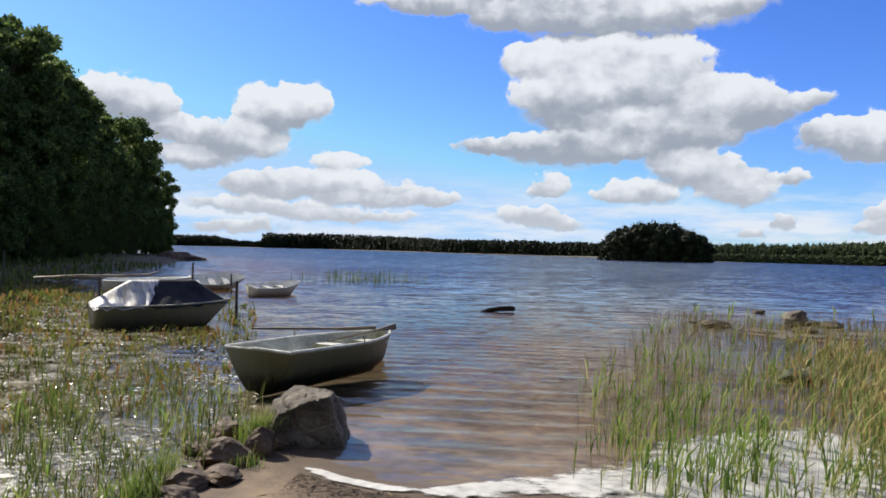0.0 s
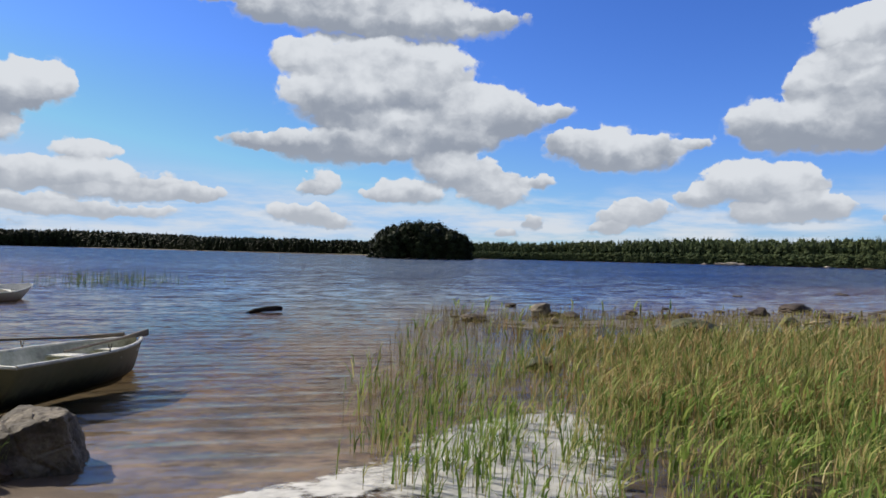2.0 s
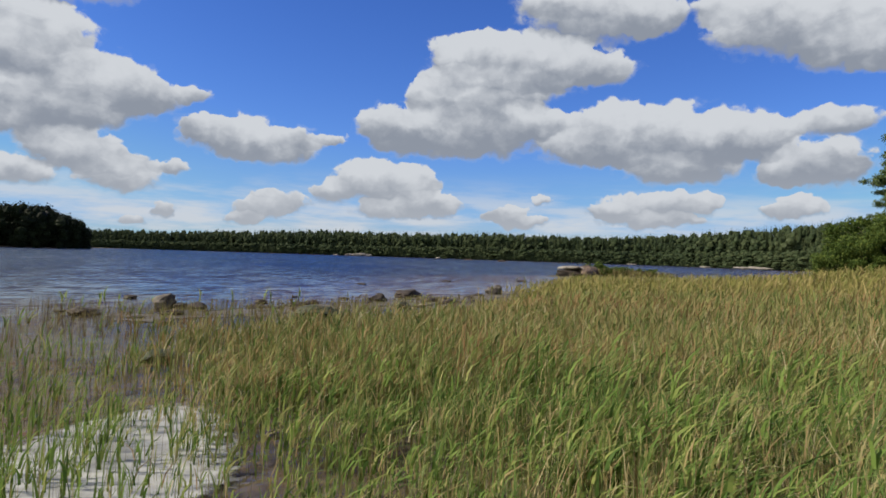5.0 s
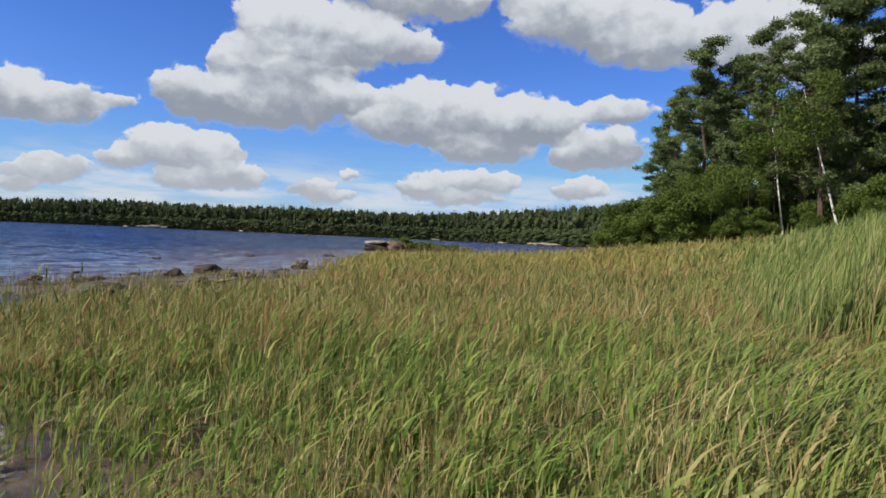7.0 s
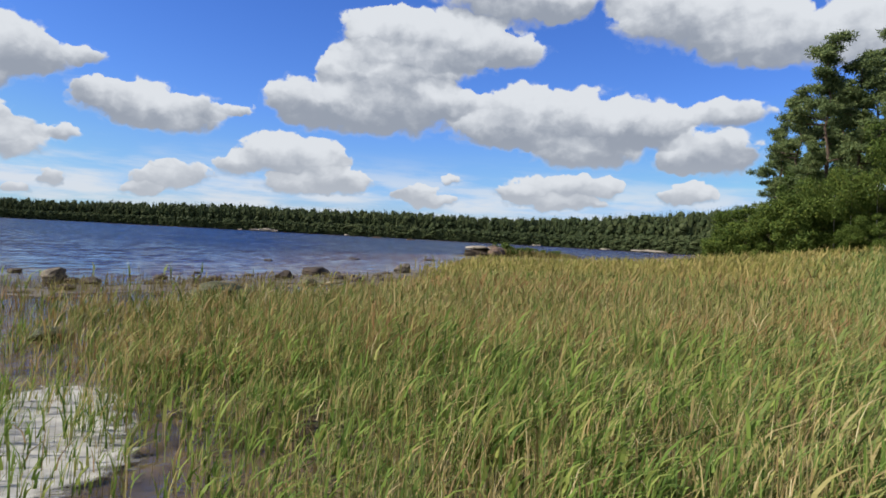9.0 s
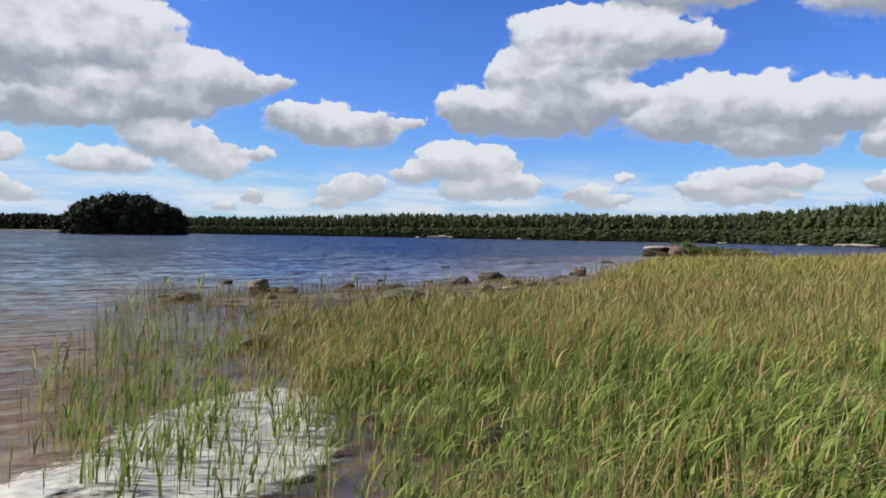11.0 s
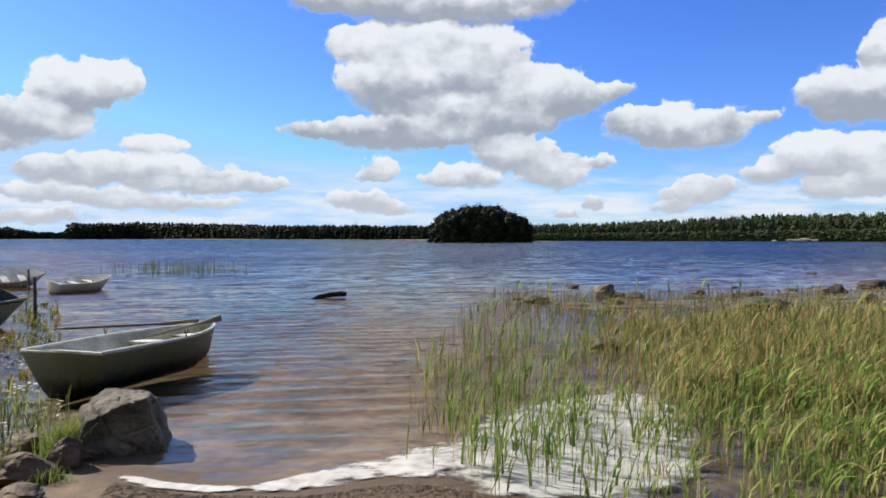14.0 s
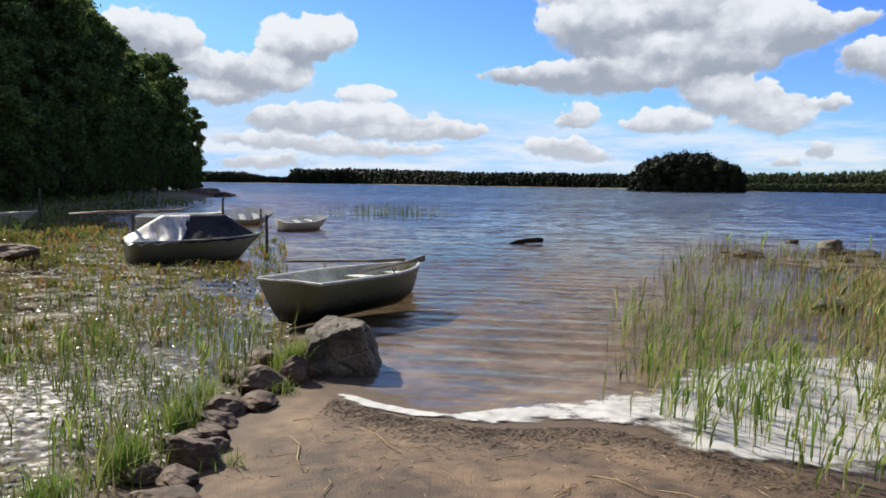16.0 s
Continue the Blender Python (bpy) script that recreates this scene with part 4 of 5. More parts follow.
def cards_mesh(name, q, f, material, parent):
    return sheet(name, q.tolist() if hasattr(q, "tolist") else q, f, material, kind="", parent=parent)


def broadleaf(name, seed, tall, spread, low, material, bark, label, cards=5200, size=0.42, lobes=22, m=None, thin=1.0):
    """A trunk with limbs and a crown of many leaf clumps."""
    r = random.Random(seed)
    g = np.random.default_rng(seed)
    tree = thing(name, label, "tree", "", m)
    bm = bmesh.new()
    lean = (r.uniform(-0.4, 0.4), r.uniform(-0.4, 0.4))
    n = 6
    spine = [(lean[0] * (i / n) ** 2, lean[1] * (i / n) ** 2, tall * 0.86 * i / n) for i in range(n + 1)]
    girth = tall * 0.016 * thin
    tube(bm, [(0, 0, -0.4)] + spine[1:], [girth * 1.25] + [girth * (1 - 0.85 * i / n) for i in range(1, n + 1)])
    cen, rad = [], []
    for i in range(lobes):
        t = low + (1 - low) * ((i + 0.5) / lobes)
        a = i * 2.4 + r.uniform(-0.5, 0.5)
        bulge = math.sin(math.pi * min(1, max(0.06, (1.06 - t) / (1.06 - low) * 0.86 + 0.1))) ** 0.7
        reach = spread * bulge * r.uniform(0.4, 1.0)
        c = (math.cos(a) * reach + lean[0] * t, math.sin(a) * reach + lean[1] * t, tall * t)
        cen.append(c)
        k = spread * r.uniform(0.22, 0.46) * (0.55 + 0.45 * bulge) * (22 / lobes) ** 0.25
        rad.append((k, k, k * r.uniform(0.6, 0.85)))
        s = max(0.08, t - r.uniform(0.1, 0.2))
        p0 = Vector((lean[0] * s * s, lean[1] * s * s, tall * s * 0.9))
        mid = p0.lerp(Vector(c), 0.55) + Vector((0, 0, 0.15 * spread))
        tube(bm, [p0, mid, c], [girth * 0.45 * (1 - s * 0.6), girth * 0.3 * (1 - s * 0.6), girth * 0.1], 5)
    part("trunk", bm, bark, tree)
    q, f = leaf_cards(g, cen, rad, cards, size, shell=0.42)
    cards_mesh("crown", q, f, material, tree)
    return tree


def pine(name, seed, tall, spread, low, label, cards=6000, size=0.36, m=None):
    """A Scots pine: tall trunk, uneven limbs that carry flattened pads of needles."""
    r = random.Random(seed)
    g = np.random.default_rng(seed)
    tree = thing(name, label, "tree", "", m)
    bm = bmesh.new()
    n = 8
    sway = [(r.uniform(-0.12, 0.12) * i * 0.4, r.uniform(-0.12, 0.12) * i * 0.4) for i in range(n + 1)]
    spine = [Vector((sway[i][0], sway[i][1], tall * 0.97 * i / n)) for i in range(n + 1)]
    girth = tall * 0.013
    tube(bm, [(0, 0, -0.4)] + spine[1:], [girth * 1.3] + [girth * (1.0 - 0.88 * i / n) for i in range(1, n + 1)])
    cen, rad = [], []
    count = 34
    for i in range(count):
        t = low + (0.99 - low) * (i + r.uniform(0, 0.9)) / count
        a = r.uniform(0, 6.28)
        k = (1 - t) / (1 - low)
        reach = spread * (0.25 + 0.75 * min(1, k * 1.5) ** 0.8) * r.uniform(0.45, 1.05)
        f = t / 0.97 * n
        i0 = min(int(f), n - 1)
        p0 = spine[i0].lerp(spine[i0 + 1], f - i0)
        tip = p0 + Vector((math.cos(a) * reach, math.sin(a) * reach, reach * r.uniform(0.0, 0.35)))
        tube(bm, [p0, p0.lerp(tip, 0.5) + Vector((0, 0, -0.05 * reach)), tip], [girth * 0.35, girth * 0.22, girth * 0.08], 5)
        for s in (0.45, 0.75, 1.0):
            c = p0.lerp(tip, s) + Vector((r.uniform(-0.3, 0.3), r.uniform(-0.3, 0.3), 0.15))
            w = spread * r.uniform(0.15, 0.27)
            cen.append(tuple(c))
            rad.append((w, w, w * r.uniform(0.45, 0.75)))
    part("trunk", bm, M_pine_bark, tree)
    q, f = leaf_cards(g, cen, rad, cards, size, shell=0.1, slim=0.5)
    cards_mesh("crown", q, f, M_needle, tree)
    return tree


def on_ground(x, y, turn=0.0, scale=1.0, sink=0.0):
    return pose(x, y, float(ground_z(np.array([x]), np.array([y]))[0]) - sink, 0, 0, turn) @ Matrix.Scale(scale, 4)


def plant_copy(src, x, y, turn, scale):
    ob = copy_thing(src, on_ground(x, y, turn))
    ob.scale = (scale, scale, scale)
    return ob


r = random.Random(21)
# the wooded point beyond the boats: its trees stand from the cove's end out to the rocks
wood_label = "dark leafy alder standing close to others"
alders = [broadleaf("alder", 30 + i, 17.0, 4.6, 0.06, M_leaf_dark, M_bark, wood_label, 19000, 0.24, 46, on_ground(*polar(a, d), i * 70)) for i, (a, d) in
          enumerate(((-37.5, 62), (-33.6, 79), (-30.2, 97)))]
for i, (a, d, s) in enumerate(((-41, 55, 1.0), (-44.5, 56, 1.05), (-39.5, 66, 1.15), (-42.5, 64, 1.1), (-35.6, 70, 1.02), (-36.5, 80, 1.2), (-34.8, 90, 1.15), (-32.0, 88, 0.98), (-31.0, 108, 1.05),
                               (-28.6, 104, 0.86), (-29.3, 118, 1.0), (-27.6, 112, 0.72), (-26.9, 117, 0.56), (-33, 104, 1.2), (-47.5, 60, 1.1), (-38.3, 58, 0.75), (-34.9, 66, 0.62), (-32.7, 74, 0.55), (-30.8, 85, 0.55), (-29.2, 96, 0.5), (-27.9, 106, 0.42), (-40.2, 50, 0.6), (-36.6, 60, 0.5),
                               (-43, 47, 0.45), (-39, 52, 0.4), (-37.4, 56, 0.42), (-35.4, 61, 0.4), (-34, 65, 0.36), (-33.2, 70, 0.4), (-31.6, 77, 0.36), (-30.2, 84, 0.36), (-28.8, 91, 0.34), (-27.4, 98, 0.32), (-26.6, 104, 0.3))):
    x, y = polar(a, d)
    plant_copy(alders[i % 3], x, y, r.uniform(0, 360), s)

# undergrowth along the water under the alders
for i in range(22):
    a = -47 + i * 0.95
    d = np.interp(a, [-47, -40, -36, -33, -30, -27, -25.5], [40, 46, 55, 63, 80, 96, 102])
    x, y = polar(a, d + r.uniform(0, 4))
    plant_copy(alders[i % 3], x, y, r.uniform(0, 360), r.uniform(0.16, 0.24))
# unseen alders added behind the camera to block the sky's fill light
for i in range(26):
    a = 108 + i * 6.1
    x, y = polar(a, r.uniform(15, 24))
    plant_copy(alders[i % 3], x, y, r.uniform(0, 360), r.uniform(0.9, 1.2))

# pines, birches and bushes behind the reed bed
pines = [pine("pine", 50 + i, 17.5, 3.6, 0.16, "tall green pine with a ragged crown behind the reeds", 26000, 0.17, on_ground(*polar(a, d), i * 60)) for i, (a, d) in
         enumerate(((79.4, 62), (84.2, 60), (87.6, 54)))]
for i, (a, d, s) in enumerate(((77.6, 68, 0.86), (81.6, 64, 0.93), (82.6, 70, 1.05), (86.2, 66, 1.1), (89.5, 56, 1.02), (91.5, 58, 1.06), (93.5, 55, 1.0), (76.6, 74, 0.68), (80.4, 74, 0.95), (88.6, 68, 1.1), (95.5, 56, 1.05), (98, 54, 1.0), (78.4, 60, 0.55))):
    x, y = polar(a, d)
    plant_copy(pines[i % 3], x, y, r.uniform(0, 360), s)
for i in range(24):
    a = 76.5 + i * 1.0
    x, y = polar(a, r.uniform(76, 96))
    plant_copy(pines[i % 3], x, y, r.uniform(0, 360), r.uniform(0.75, 0.95))
for i in range(18):
    a = 78.0 + i * 1.15
    x, y = polar(a, r.uniform(62, 78))
    plant_copy(alders[i % 3], x, y, r.uniform(0, 360), r.uniform(0.28, 0.5))
bushes = [broadleaf("willow_bush", 70 + i, 4.6, 2.4, 0.08, M_leaf, M_bark, "light green willow bush at the edge of the reeds", 9500, 0.11, 18, on_ground(*polar(a, d)), thin=0.7) for i, (a, d) in
          enumerate(((74.4, 60), (77.8, 54)))]
for i, (a, d, s) in enumerate(((73.0, 66, 0.8), (76.0, 57, 0.8), (79.6, 54, 0.6), (81.4, 53, 0.5), (83.0, 52, 0.6), (72.2, 72, 0.55), (75.2, 68, 1.0), (77.2, 64, 1.05), (87.0, 50, 0.45), (91.2, 48, 0.6), (93.2, 47, 0.7), (80.2, 60, 1.1), (82.4, 58, 0.9), (95, 46, 0.8), (87.2, 47, 0.32), (90.4, 50, 0.7), (86.6, 58, 0.7), (92.4, 50, 0.9), (89.2, 56, 0.9), (88.2, 60, 1.0), (83.8, 58, 0.7), (89.8, 46, 0.35))):
    x, y = polar(a, d)
    plant_copy(bushes[i % 2], x, y, r.uniform(0, 360), s)


def birch(seed, tall, bend, label, m):
    rr = random.Random(seed)
    tree = thing("birch", label, "tree", "", m)
    bm = bmesh.new()
    pts = [Vector((bend[0] * (i / 8) ** 1.3 + 0.08 * math.sin(i * 1.3), bend[1] * (i / 8), tall * i / 8 - (0.4 if i == 0 else 0))) for i in range(9)]
    tube(bm, pts, [0.085 - 0.0085 * i for i in range(9)], 8)
    cen, rad, limb = [], [], []
    for i in range(16):
        t = rr.uniform(0.6, 1.0)
        f = t * 8
        p0 = pts[min(int(f), 7)].lerp(pts[min(int(f), 7) + 1], f - min(int(f), 7))
        a = rr.uniform(0, 6.28)
        tip = p0 + Vector((math.cos(a) * 1.6, math.sin(a) * 1.6, rr.uniform(-0.2, 0.8)))
        limb.append((p0, p0.lerp(tip, 0.5) + Vector((0, 0, 0.2)), tip))
        cen.append(tuple(tip))
        rad.append((1.0, 1.0, 0.8))
    part("trunk", bm, M_birch_bark, tree, "white birch trunk with dark scars")
    for pts3 in limb:
        bm = bmesh.new()
        tube(bm, pts3, [0.035, 0.022, 0.01], 5)
        part("limb", bm, M_bark, tree, "thin dark birch limb")
    q, f = leaf_cards(np.random.default_rng(seed), cen, rad, 4200, 0.11)
    cards_mesh("crown", q, f, M_leaf, tree)
    return tree


birch(81, 8.5, (-0.2, 1.1), "white-stemmed birch leaning out of the pine wood", on_ground(*polar(85.3, 56)))
birch(82, 10.0, (-0.5, 2.6), "white-stemmed birch with a long leaning trunk", on_ground(*polar(89.0, 52)))
for i, (a, d, tall) in enumerate(((79.2, 55, 5.2), (80.3, 54, 4.6), (81.3, 55, 5.6), (82.9, 55, 5.0), (84.6, 58, 7.5))):
    birch(83 + i, tall, (0.2 * (i % 3) - 0.2, 0.3), "slender pale-stemmed birch sapling at the wood's edge", on_ground(*polar(a, d)) @ Matrix.Scale(0.62, 4, (1, 0, 0)) @ Matrix.Scale(0.62, 4, (0, 1, 0)))


# ---- the far shores ----
def lobe_shape():
    bm = bmesh.new()
    bmesh.ops.create_icosphere(bm, subdivisions=2, radius=1.0)
    v = np.array([tuple(p.co) for p in bm.verts])
    f = np.array([[p.index for p in q.verts] for q in bm.faces])
    bm.free()
    return v, f


LOBE = lobe_shape()


def far_trees(name, seed, spots, material, label, conifers, cards, size, parent=None):
    """Many far trees as one mesh: each a jagged spire or a heap of lobes, roughened by leaf clumps."""
    g = np.random.default_rng(seed)
    Q, F, o = [], [], 0
    for x, y, tall, wide in spots:
        z = float(max(ground_z(np.array([x]), np.array([y]))[0], 0.0)) - 0.2
        at = np.array([x, y, z])
        if g.uniform() < conifers:
            tiers, sides = 7, 8
            pts = []
            for k in range(2 * tiers):
                t = (k // 2 + (0.0 if k % 2 == 0 else 0.8)) / tiers
                rad = wide * 0.42 * (1.02 - t) * (1.0 if k % 2 == 0 else 0.72) * g.uniform(0.75, 1.2, sides)
                a = np.arange(sides) * 2 * np.pi / sides + g.uniform(0, 1)
                pts.append(np.stack([np.cos(a) * rad, np.sin(a) * rad, tall * (t * 0.97 + g.normal(0, 0.012, sides))], 1))
            v = np.concatenate(pts + [np.array([[0, 0, tall * 1.04]])])
            f = [[k * sides + i, k * sides + (i + 1) % sides, (k + 1) * sides + (i + 1) % sides, (k + 1) * sides + i] for k in range(2 * tiers - 1) for i in range(sides)]
            f += [[(2 * tiers - 1) * sides + i, (2 * tiers - 1) * sides + (i + 1) % sides, 2 * tiers * sides] for i in range(sides)]
            Q.append(v + at)
            F += [[i + o for i in k] for k in f]
            o += len(v)
            lev = np.linspace(0.06, 0.9, 9)
            cen = [(x, y, z + tall * t) for t in lev]
            rad = [(wide * 0.62 * (1.05 - t), wide * 0.62 * (1.05 - t), tall * 0.08) for t in lev]
        else:
            lev = (0.10, 0.24, 0.38, 0.52, 0.64, 0.76, 0.86)
            off = wide * 0.30
            cen = [(x + g.normal(0, off), y + g.normal(0, off), z + tall * t) for t in lev]
            rad = [(wide * k, wide * k, tall * 0.16) for k in (0.56, 0.62, 0.66, 0.66, 0.62, 0.54, 0.40)]
            for c, q in zip(cen, rad):
                v = np.array(c) + LOBE[0] * np.array(q) * 0.66 * g.uniform(0.7, 1.2, (len(LOBE[0]), 1))
                Q.append(v)
                F += (LOBE[1] + o).tolist()
                o += len(v)
        q, f = leaf_cards(g, cen, rad, cards, size, shell=0.85, slim=0.9)
        Q.append(q)
        F += [[i + o for i in k] for k in f]
        o += len(q)
    return sheet(name, np.concatenate(Q).tolist(), F, material, label, "woods", "stuff", parent)


def shore_spots(seed, knots, per_degree, rows, deep, tall, wide=(0.24, 0.34)):
    """Trees along a far shore. knots: azimuth, distance, tree height."""
    g = np.random.default_rng(seed)
    az, dd, hh = np.array(knots).T
    spots = []
    for row in range(rows):
        a = az[0]
        while a < az[-1]:
            a += g.uniform(0.6, 1.4) / per_degree
            d = np.interp(a, az, dd) + 4 + row * deep + g.uniform(0, deep)
            h = np.interp(a, az, hh) * g.uniform(*tall) * (1 + 0.04 * row)
            x, y = polar(a, d)
            spots.append((x, y, h, h * g.uniform(*wide)))
    return spots


far_trees("far_woods", 91, shore_spots(91, [(-30, 1000, 15), (-23, 1000, 14.5), (-21.4, 1000, 9.5), (-19.6, 1000, 8.5), (-19, 1000, 20), (-14, 1000, 22)], 12, 3, 14, (0.75, 1.04)), M_wood_shaded,
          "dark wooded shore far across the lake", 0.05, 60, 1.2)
far_trees("far_woods", 92, shore_spots(92, [(-14, 1000, 22), (-5, 700, 14), (2, 620, 12.6), (10, 540, 10.6)], 12, 3, 12, (0.78, 1.04)), M_wood_shaded,
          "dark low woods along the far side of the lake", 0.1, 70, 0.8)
far_trees("far_woods", 93, shore_spots(93, [(15.5, 408, 9), (19, 415, 9.6), (24, 415, 10.4), (33, 402, 13), (41, 395, 13.0), (47, 390, 14.4), (54, 385, 13.4), (60, 380, 14.5), (66, 355, 17), (72, 335, 19.5), (78, 330, 21)], 24, 3, 8, (0.66, 1.08), (0.20, 0.29)), M_wood_far,
          "mixed pine and birch forest on the far shore", 0.62, 110, 0.46)
far_trees("far_scrub", 95, shore_spots(95, [(15.5, 402, 4.5), (24, 408, 5), (36, 394, 6), (47, 384, 7), (60, 373, 7), (66, 348, 8), (72, 330, 9)], 26, 1, 3, (0.5, 1.1), (0.35, 0.55)), M_wood_far,
          "low green scrub along the far waterline", 0.0, 60, 0.5)
# the wooded island
isle = bmesh.new()
bmesh.ops.create_icosphere(isle, subdivisions=3, radius=1.0)
for v in isle.verts:
    k = 1 + 0.12 * noise.noise(v.co * 2.3)
    v.co = Vector((v.co.x * 22 * k, v.co.y * 11 * k, v.co.z * 0.7 * k - 0.1))
ix, iy = polar(12.2, 300)
solid("island", isle, M_rock_dark, "low rocky ground of a small wooded island", "island", kind="structure", m=pose(ix, iy, 0, 0, 0, -12))
g = random.Random(4)
dome = []
for i in range(170):
    u, v = g.uniform(-1, 1), g.uniform(-1, 1)
    if u * u + v * v > 1:
        continue
    top = 16.2 * (1 - 0.5 * abs(u) ** 3) * g.uniform(0.82, 1.03) * (1.0 if u < 0.3 else 0.93)
    c, s = math.cos(radians(-12)), math.sin(radians(-12))
    dome.append((ix + u * 22 * c - v * 11 * s, iy + u * 22 * s + v * 11 * c, top, top * 0.33))
far_trees("island_trees", 94, dome, M_wood_shaded, "dark rounded grove of leafy trees on the island", 0.0, 460, 0.42)

# ---- stones ----
def boulder(seed, size, squash=(1, 1, 0.7), rough=0.22, sub=4, cuts=7):
    """A weathered stone: a lumpy ball with a few split faces."""
    rr = random.Random(seed)
    bm = bmesh.new()
    bmesh.ops.create_icosphere(bm, subdivisions=sub, radius=1.0)
    planes = []
    for _ in range(cuts):
        n = Vector((rr.gauss(0, 1), rr.gauss(0, 1), rr.gauss(0.2, 0.8))).normalized()
        planes.append((n, rr.uniform(0.62, 0.85)))
    off = Vector((seed * 3.1, seed * 1.7, 0))
    for v in bm.verts:
        p = v.co.copy()
        for n, d in planes:
            over = p.dot(n) - d
            if over > 0:
                p -= n * over * 0.92
        p *= 1 + rough * noise.noise(p * 1.4 + off) + 0.09 * noise.noise(p * 4 + off) + 0.035 * noise.noise(p * 11 + off)
        v.co = Vector((p.x * squash[0], p.y * squash[1], p.z * squash[2])) * size
    return bm


def stone(name, seed, x, y, size, squash, material, label, turn=0.0, sink=0.3, group="", z=None):
    base = float(ground_z(np.array([x]), np.array([y]))[0]) if z is None else z
    return solid(name, boulder(seed, size, squash), material, label, "stone", group, m=pose(x, y, base + size * squash[2] * (1 - sink), 0, 0, turn), smooth=False)


# the big squared stone at the water's edge
def big_stone():
    """A split block: a ball pressed against flat faces whose edges are worn round."""
    faces = (((-0.22, -0.22, 1.0), 0.40), ((0.0, 0.0, 1.0), 0.43), ((0.38, -0.88, 0.16), 0.33), ((-0.86, -0.40, 0.34), 0.40), ((0.95, 0.10, 0.34), 0.42), ((0.25, 0.95, 0.15), 0.50),
             ((-0.95, 0.35, 0.25), 0.46), ((-0.55, -0.25, 0.80), 0.46), ((0.0, 0.0, -1.0), 0.30), ((0.45, 0.30, 0.90), 0.52))
    faces = [(Vector(n).normalized(), d) for n, d in faces]
    bm = bmesh.new()
    bmesh.ops.create_icosphere(bm, subdivisions=6, radius=1.0)
    for v in bm.verts:
        d = v.co.normalized()
        inv = sum(max(0.0, d.dot(n) / k) ** 60 for n, k in faces) ** (1 / 60)
        p = d / inv
        crack = abs(noise.noise(Vector((p.x * 2.2, p.y * 2.2, p.z * 4.5)) + Vector((3, 1, 0))))
        v.co = p * (1 + 0.07 * noise.noise(p * 3.0) + 0.05 * noise.noise(p * 7.5) + 0.028 * noise.noise(p * 18) + 0.014 * noise.noise(p * 42) - 0.05 * max(0.0, 0.07 - crack) / 0.07)
    return solid("boulder", bm, M_rock, "large split grey granite boulder at the water's edge", "stone", m=pose(-2.20, 7.40, 0.08))


big_stone()
row_label = "dark weathered stone in the row beside the beach"
r = random.Random(2)
for i, (x, y, s, q) in enumerate(((-2.99, 7.30, 0.26, (1.0, 0.9, 0.75)), (-2.45, 6.72, 0.21, (0.95, 0.8, 1.1)), (-2.70, 6.46, 0.30, (1.1, 0.85, 0.62)), (-2.53, 5.92, 0.25, (1.1, 0.75, 0.42)), (-2.75, 5.76, 0.22, (1.1, 0.85, 0.6)),
                                  (-2.66, 5.42, 0.22, (1.15, 0.8, 0.42)), (-2.62, 5.15, 0.22, (1.2, 0.8, 0.42)), (-2.70, 5.03, 0.17, (1.1, 0.9, 0.5)), (-2.49, 4.58, 0.24, (1.05, 0.9, 0.78)), (-2.41, 4.25, 0.20, (1.2, 0.9, 0.5)),
                                  (-2.90, 4.92, 0.09, (0.75, 0.8, 1.1)), (-2.40, 7.05, 0.19, (1.2, 0.9, 0.7)), (-3.10, 6.90, 0.22, (1.2, 1, 0.5)), (-2.86, 6.85, 0.17, (1.2, 1, 0.6)), (-2.42, 4.86, 0.13, (1.1, 0.9, 0.6)), (-2.70, 4.35, 0.18, (1.1, 0.9, 0.6)),
                                  (-2.32, 3.85, 0.24, (1.2, 0.9, 0.5)), (-2.62, 6.12, 0.12, (1.1, 0.9, 0.7)), (-2.90, 5.45, 0.14, (1.0, 0.9, 0.6)))):
    base = max(-0.02, float(ground_z(np.array([x]), np.array([y]))[0]))
    solid("stone", boulder(10 + i, s * 0.86, q, 0.14, 4, 12), M_rock_dark, row_label, "stone", "row of stones", m=pose(x, y, base + s * q[2] * 0.42, r.uniform(-9, 9), r.uniform(-9, 9), r.uniform(-40, 40)))
# stones in the shallows on the far side of the reeds
shoal = "brown stone in the shallows beyond the reeds"
for i, (x, y, s, q) in enumerate(((6.57, 22.0, 0.55, (1.1, 0.9, 0.42)), (9.51, 23.4, 0.52, (1.0, 0.9, 0.85)), (10.1, 22.3, 0.40, (1.1, 0.9, 0.65)), (13.5, 24.2, 0.36, (1.2, 0.9, 0.4)), (13.5, 22.0, 0.44, (1.1, 0.9, 0.45)), (18.4, 23.2, 0.50, (1.1, 0.9, 0.65)),
                                  (22.0, 25.4, 0.80, (1.2, 0.9, 0.42)), (20.6, 22.4, 0.50, (1.2, 1, 0.40)), (28.2, 25.5, 0.65, (1.0, 0.9, 0.80)), (9.9, 27.9, 0.30, (1.2, 1, 0.5)), (18.0, 25.1, 0.28, (1.2, 1, 0.3)), (37.3, 38.9, 0.45, (1.3, 1, 0.3)),
                                  (45.6, 38.3, 0.6, (1.4, 1, 0.25)), (27.1, 36.0, 0.3, (1.3, 1, 0.4)), (21.7, 20.9, 0.45, (1.2, 1, 0.4)), (21.1, 21.6, 0.40, (1.3, 1, 0.4)), (24.2, 23.6, 0.30, (1.2, 1, 0.5)))):
    stone("stone", 40 + i, x, y, s * 0.88, (q[0], q[1], q[2] * 0.8), M_rock if i in (1, 8) else M_shoal, shoal if i not in (1, 8) else "rounded pale-topped boulder in the shallows", r.uniform(0, 90), 0.45, "stones in the shallows", -0.02)
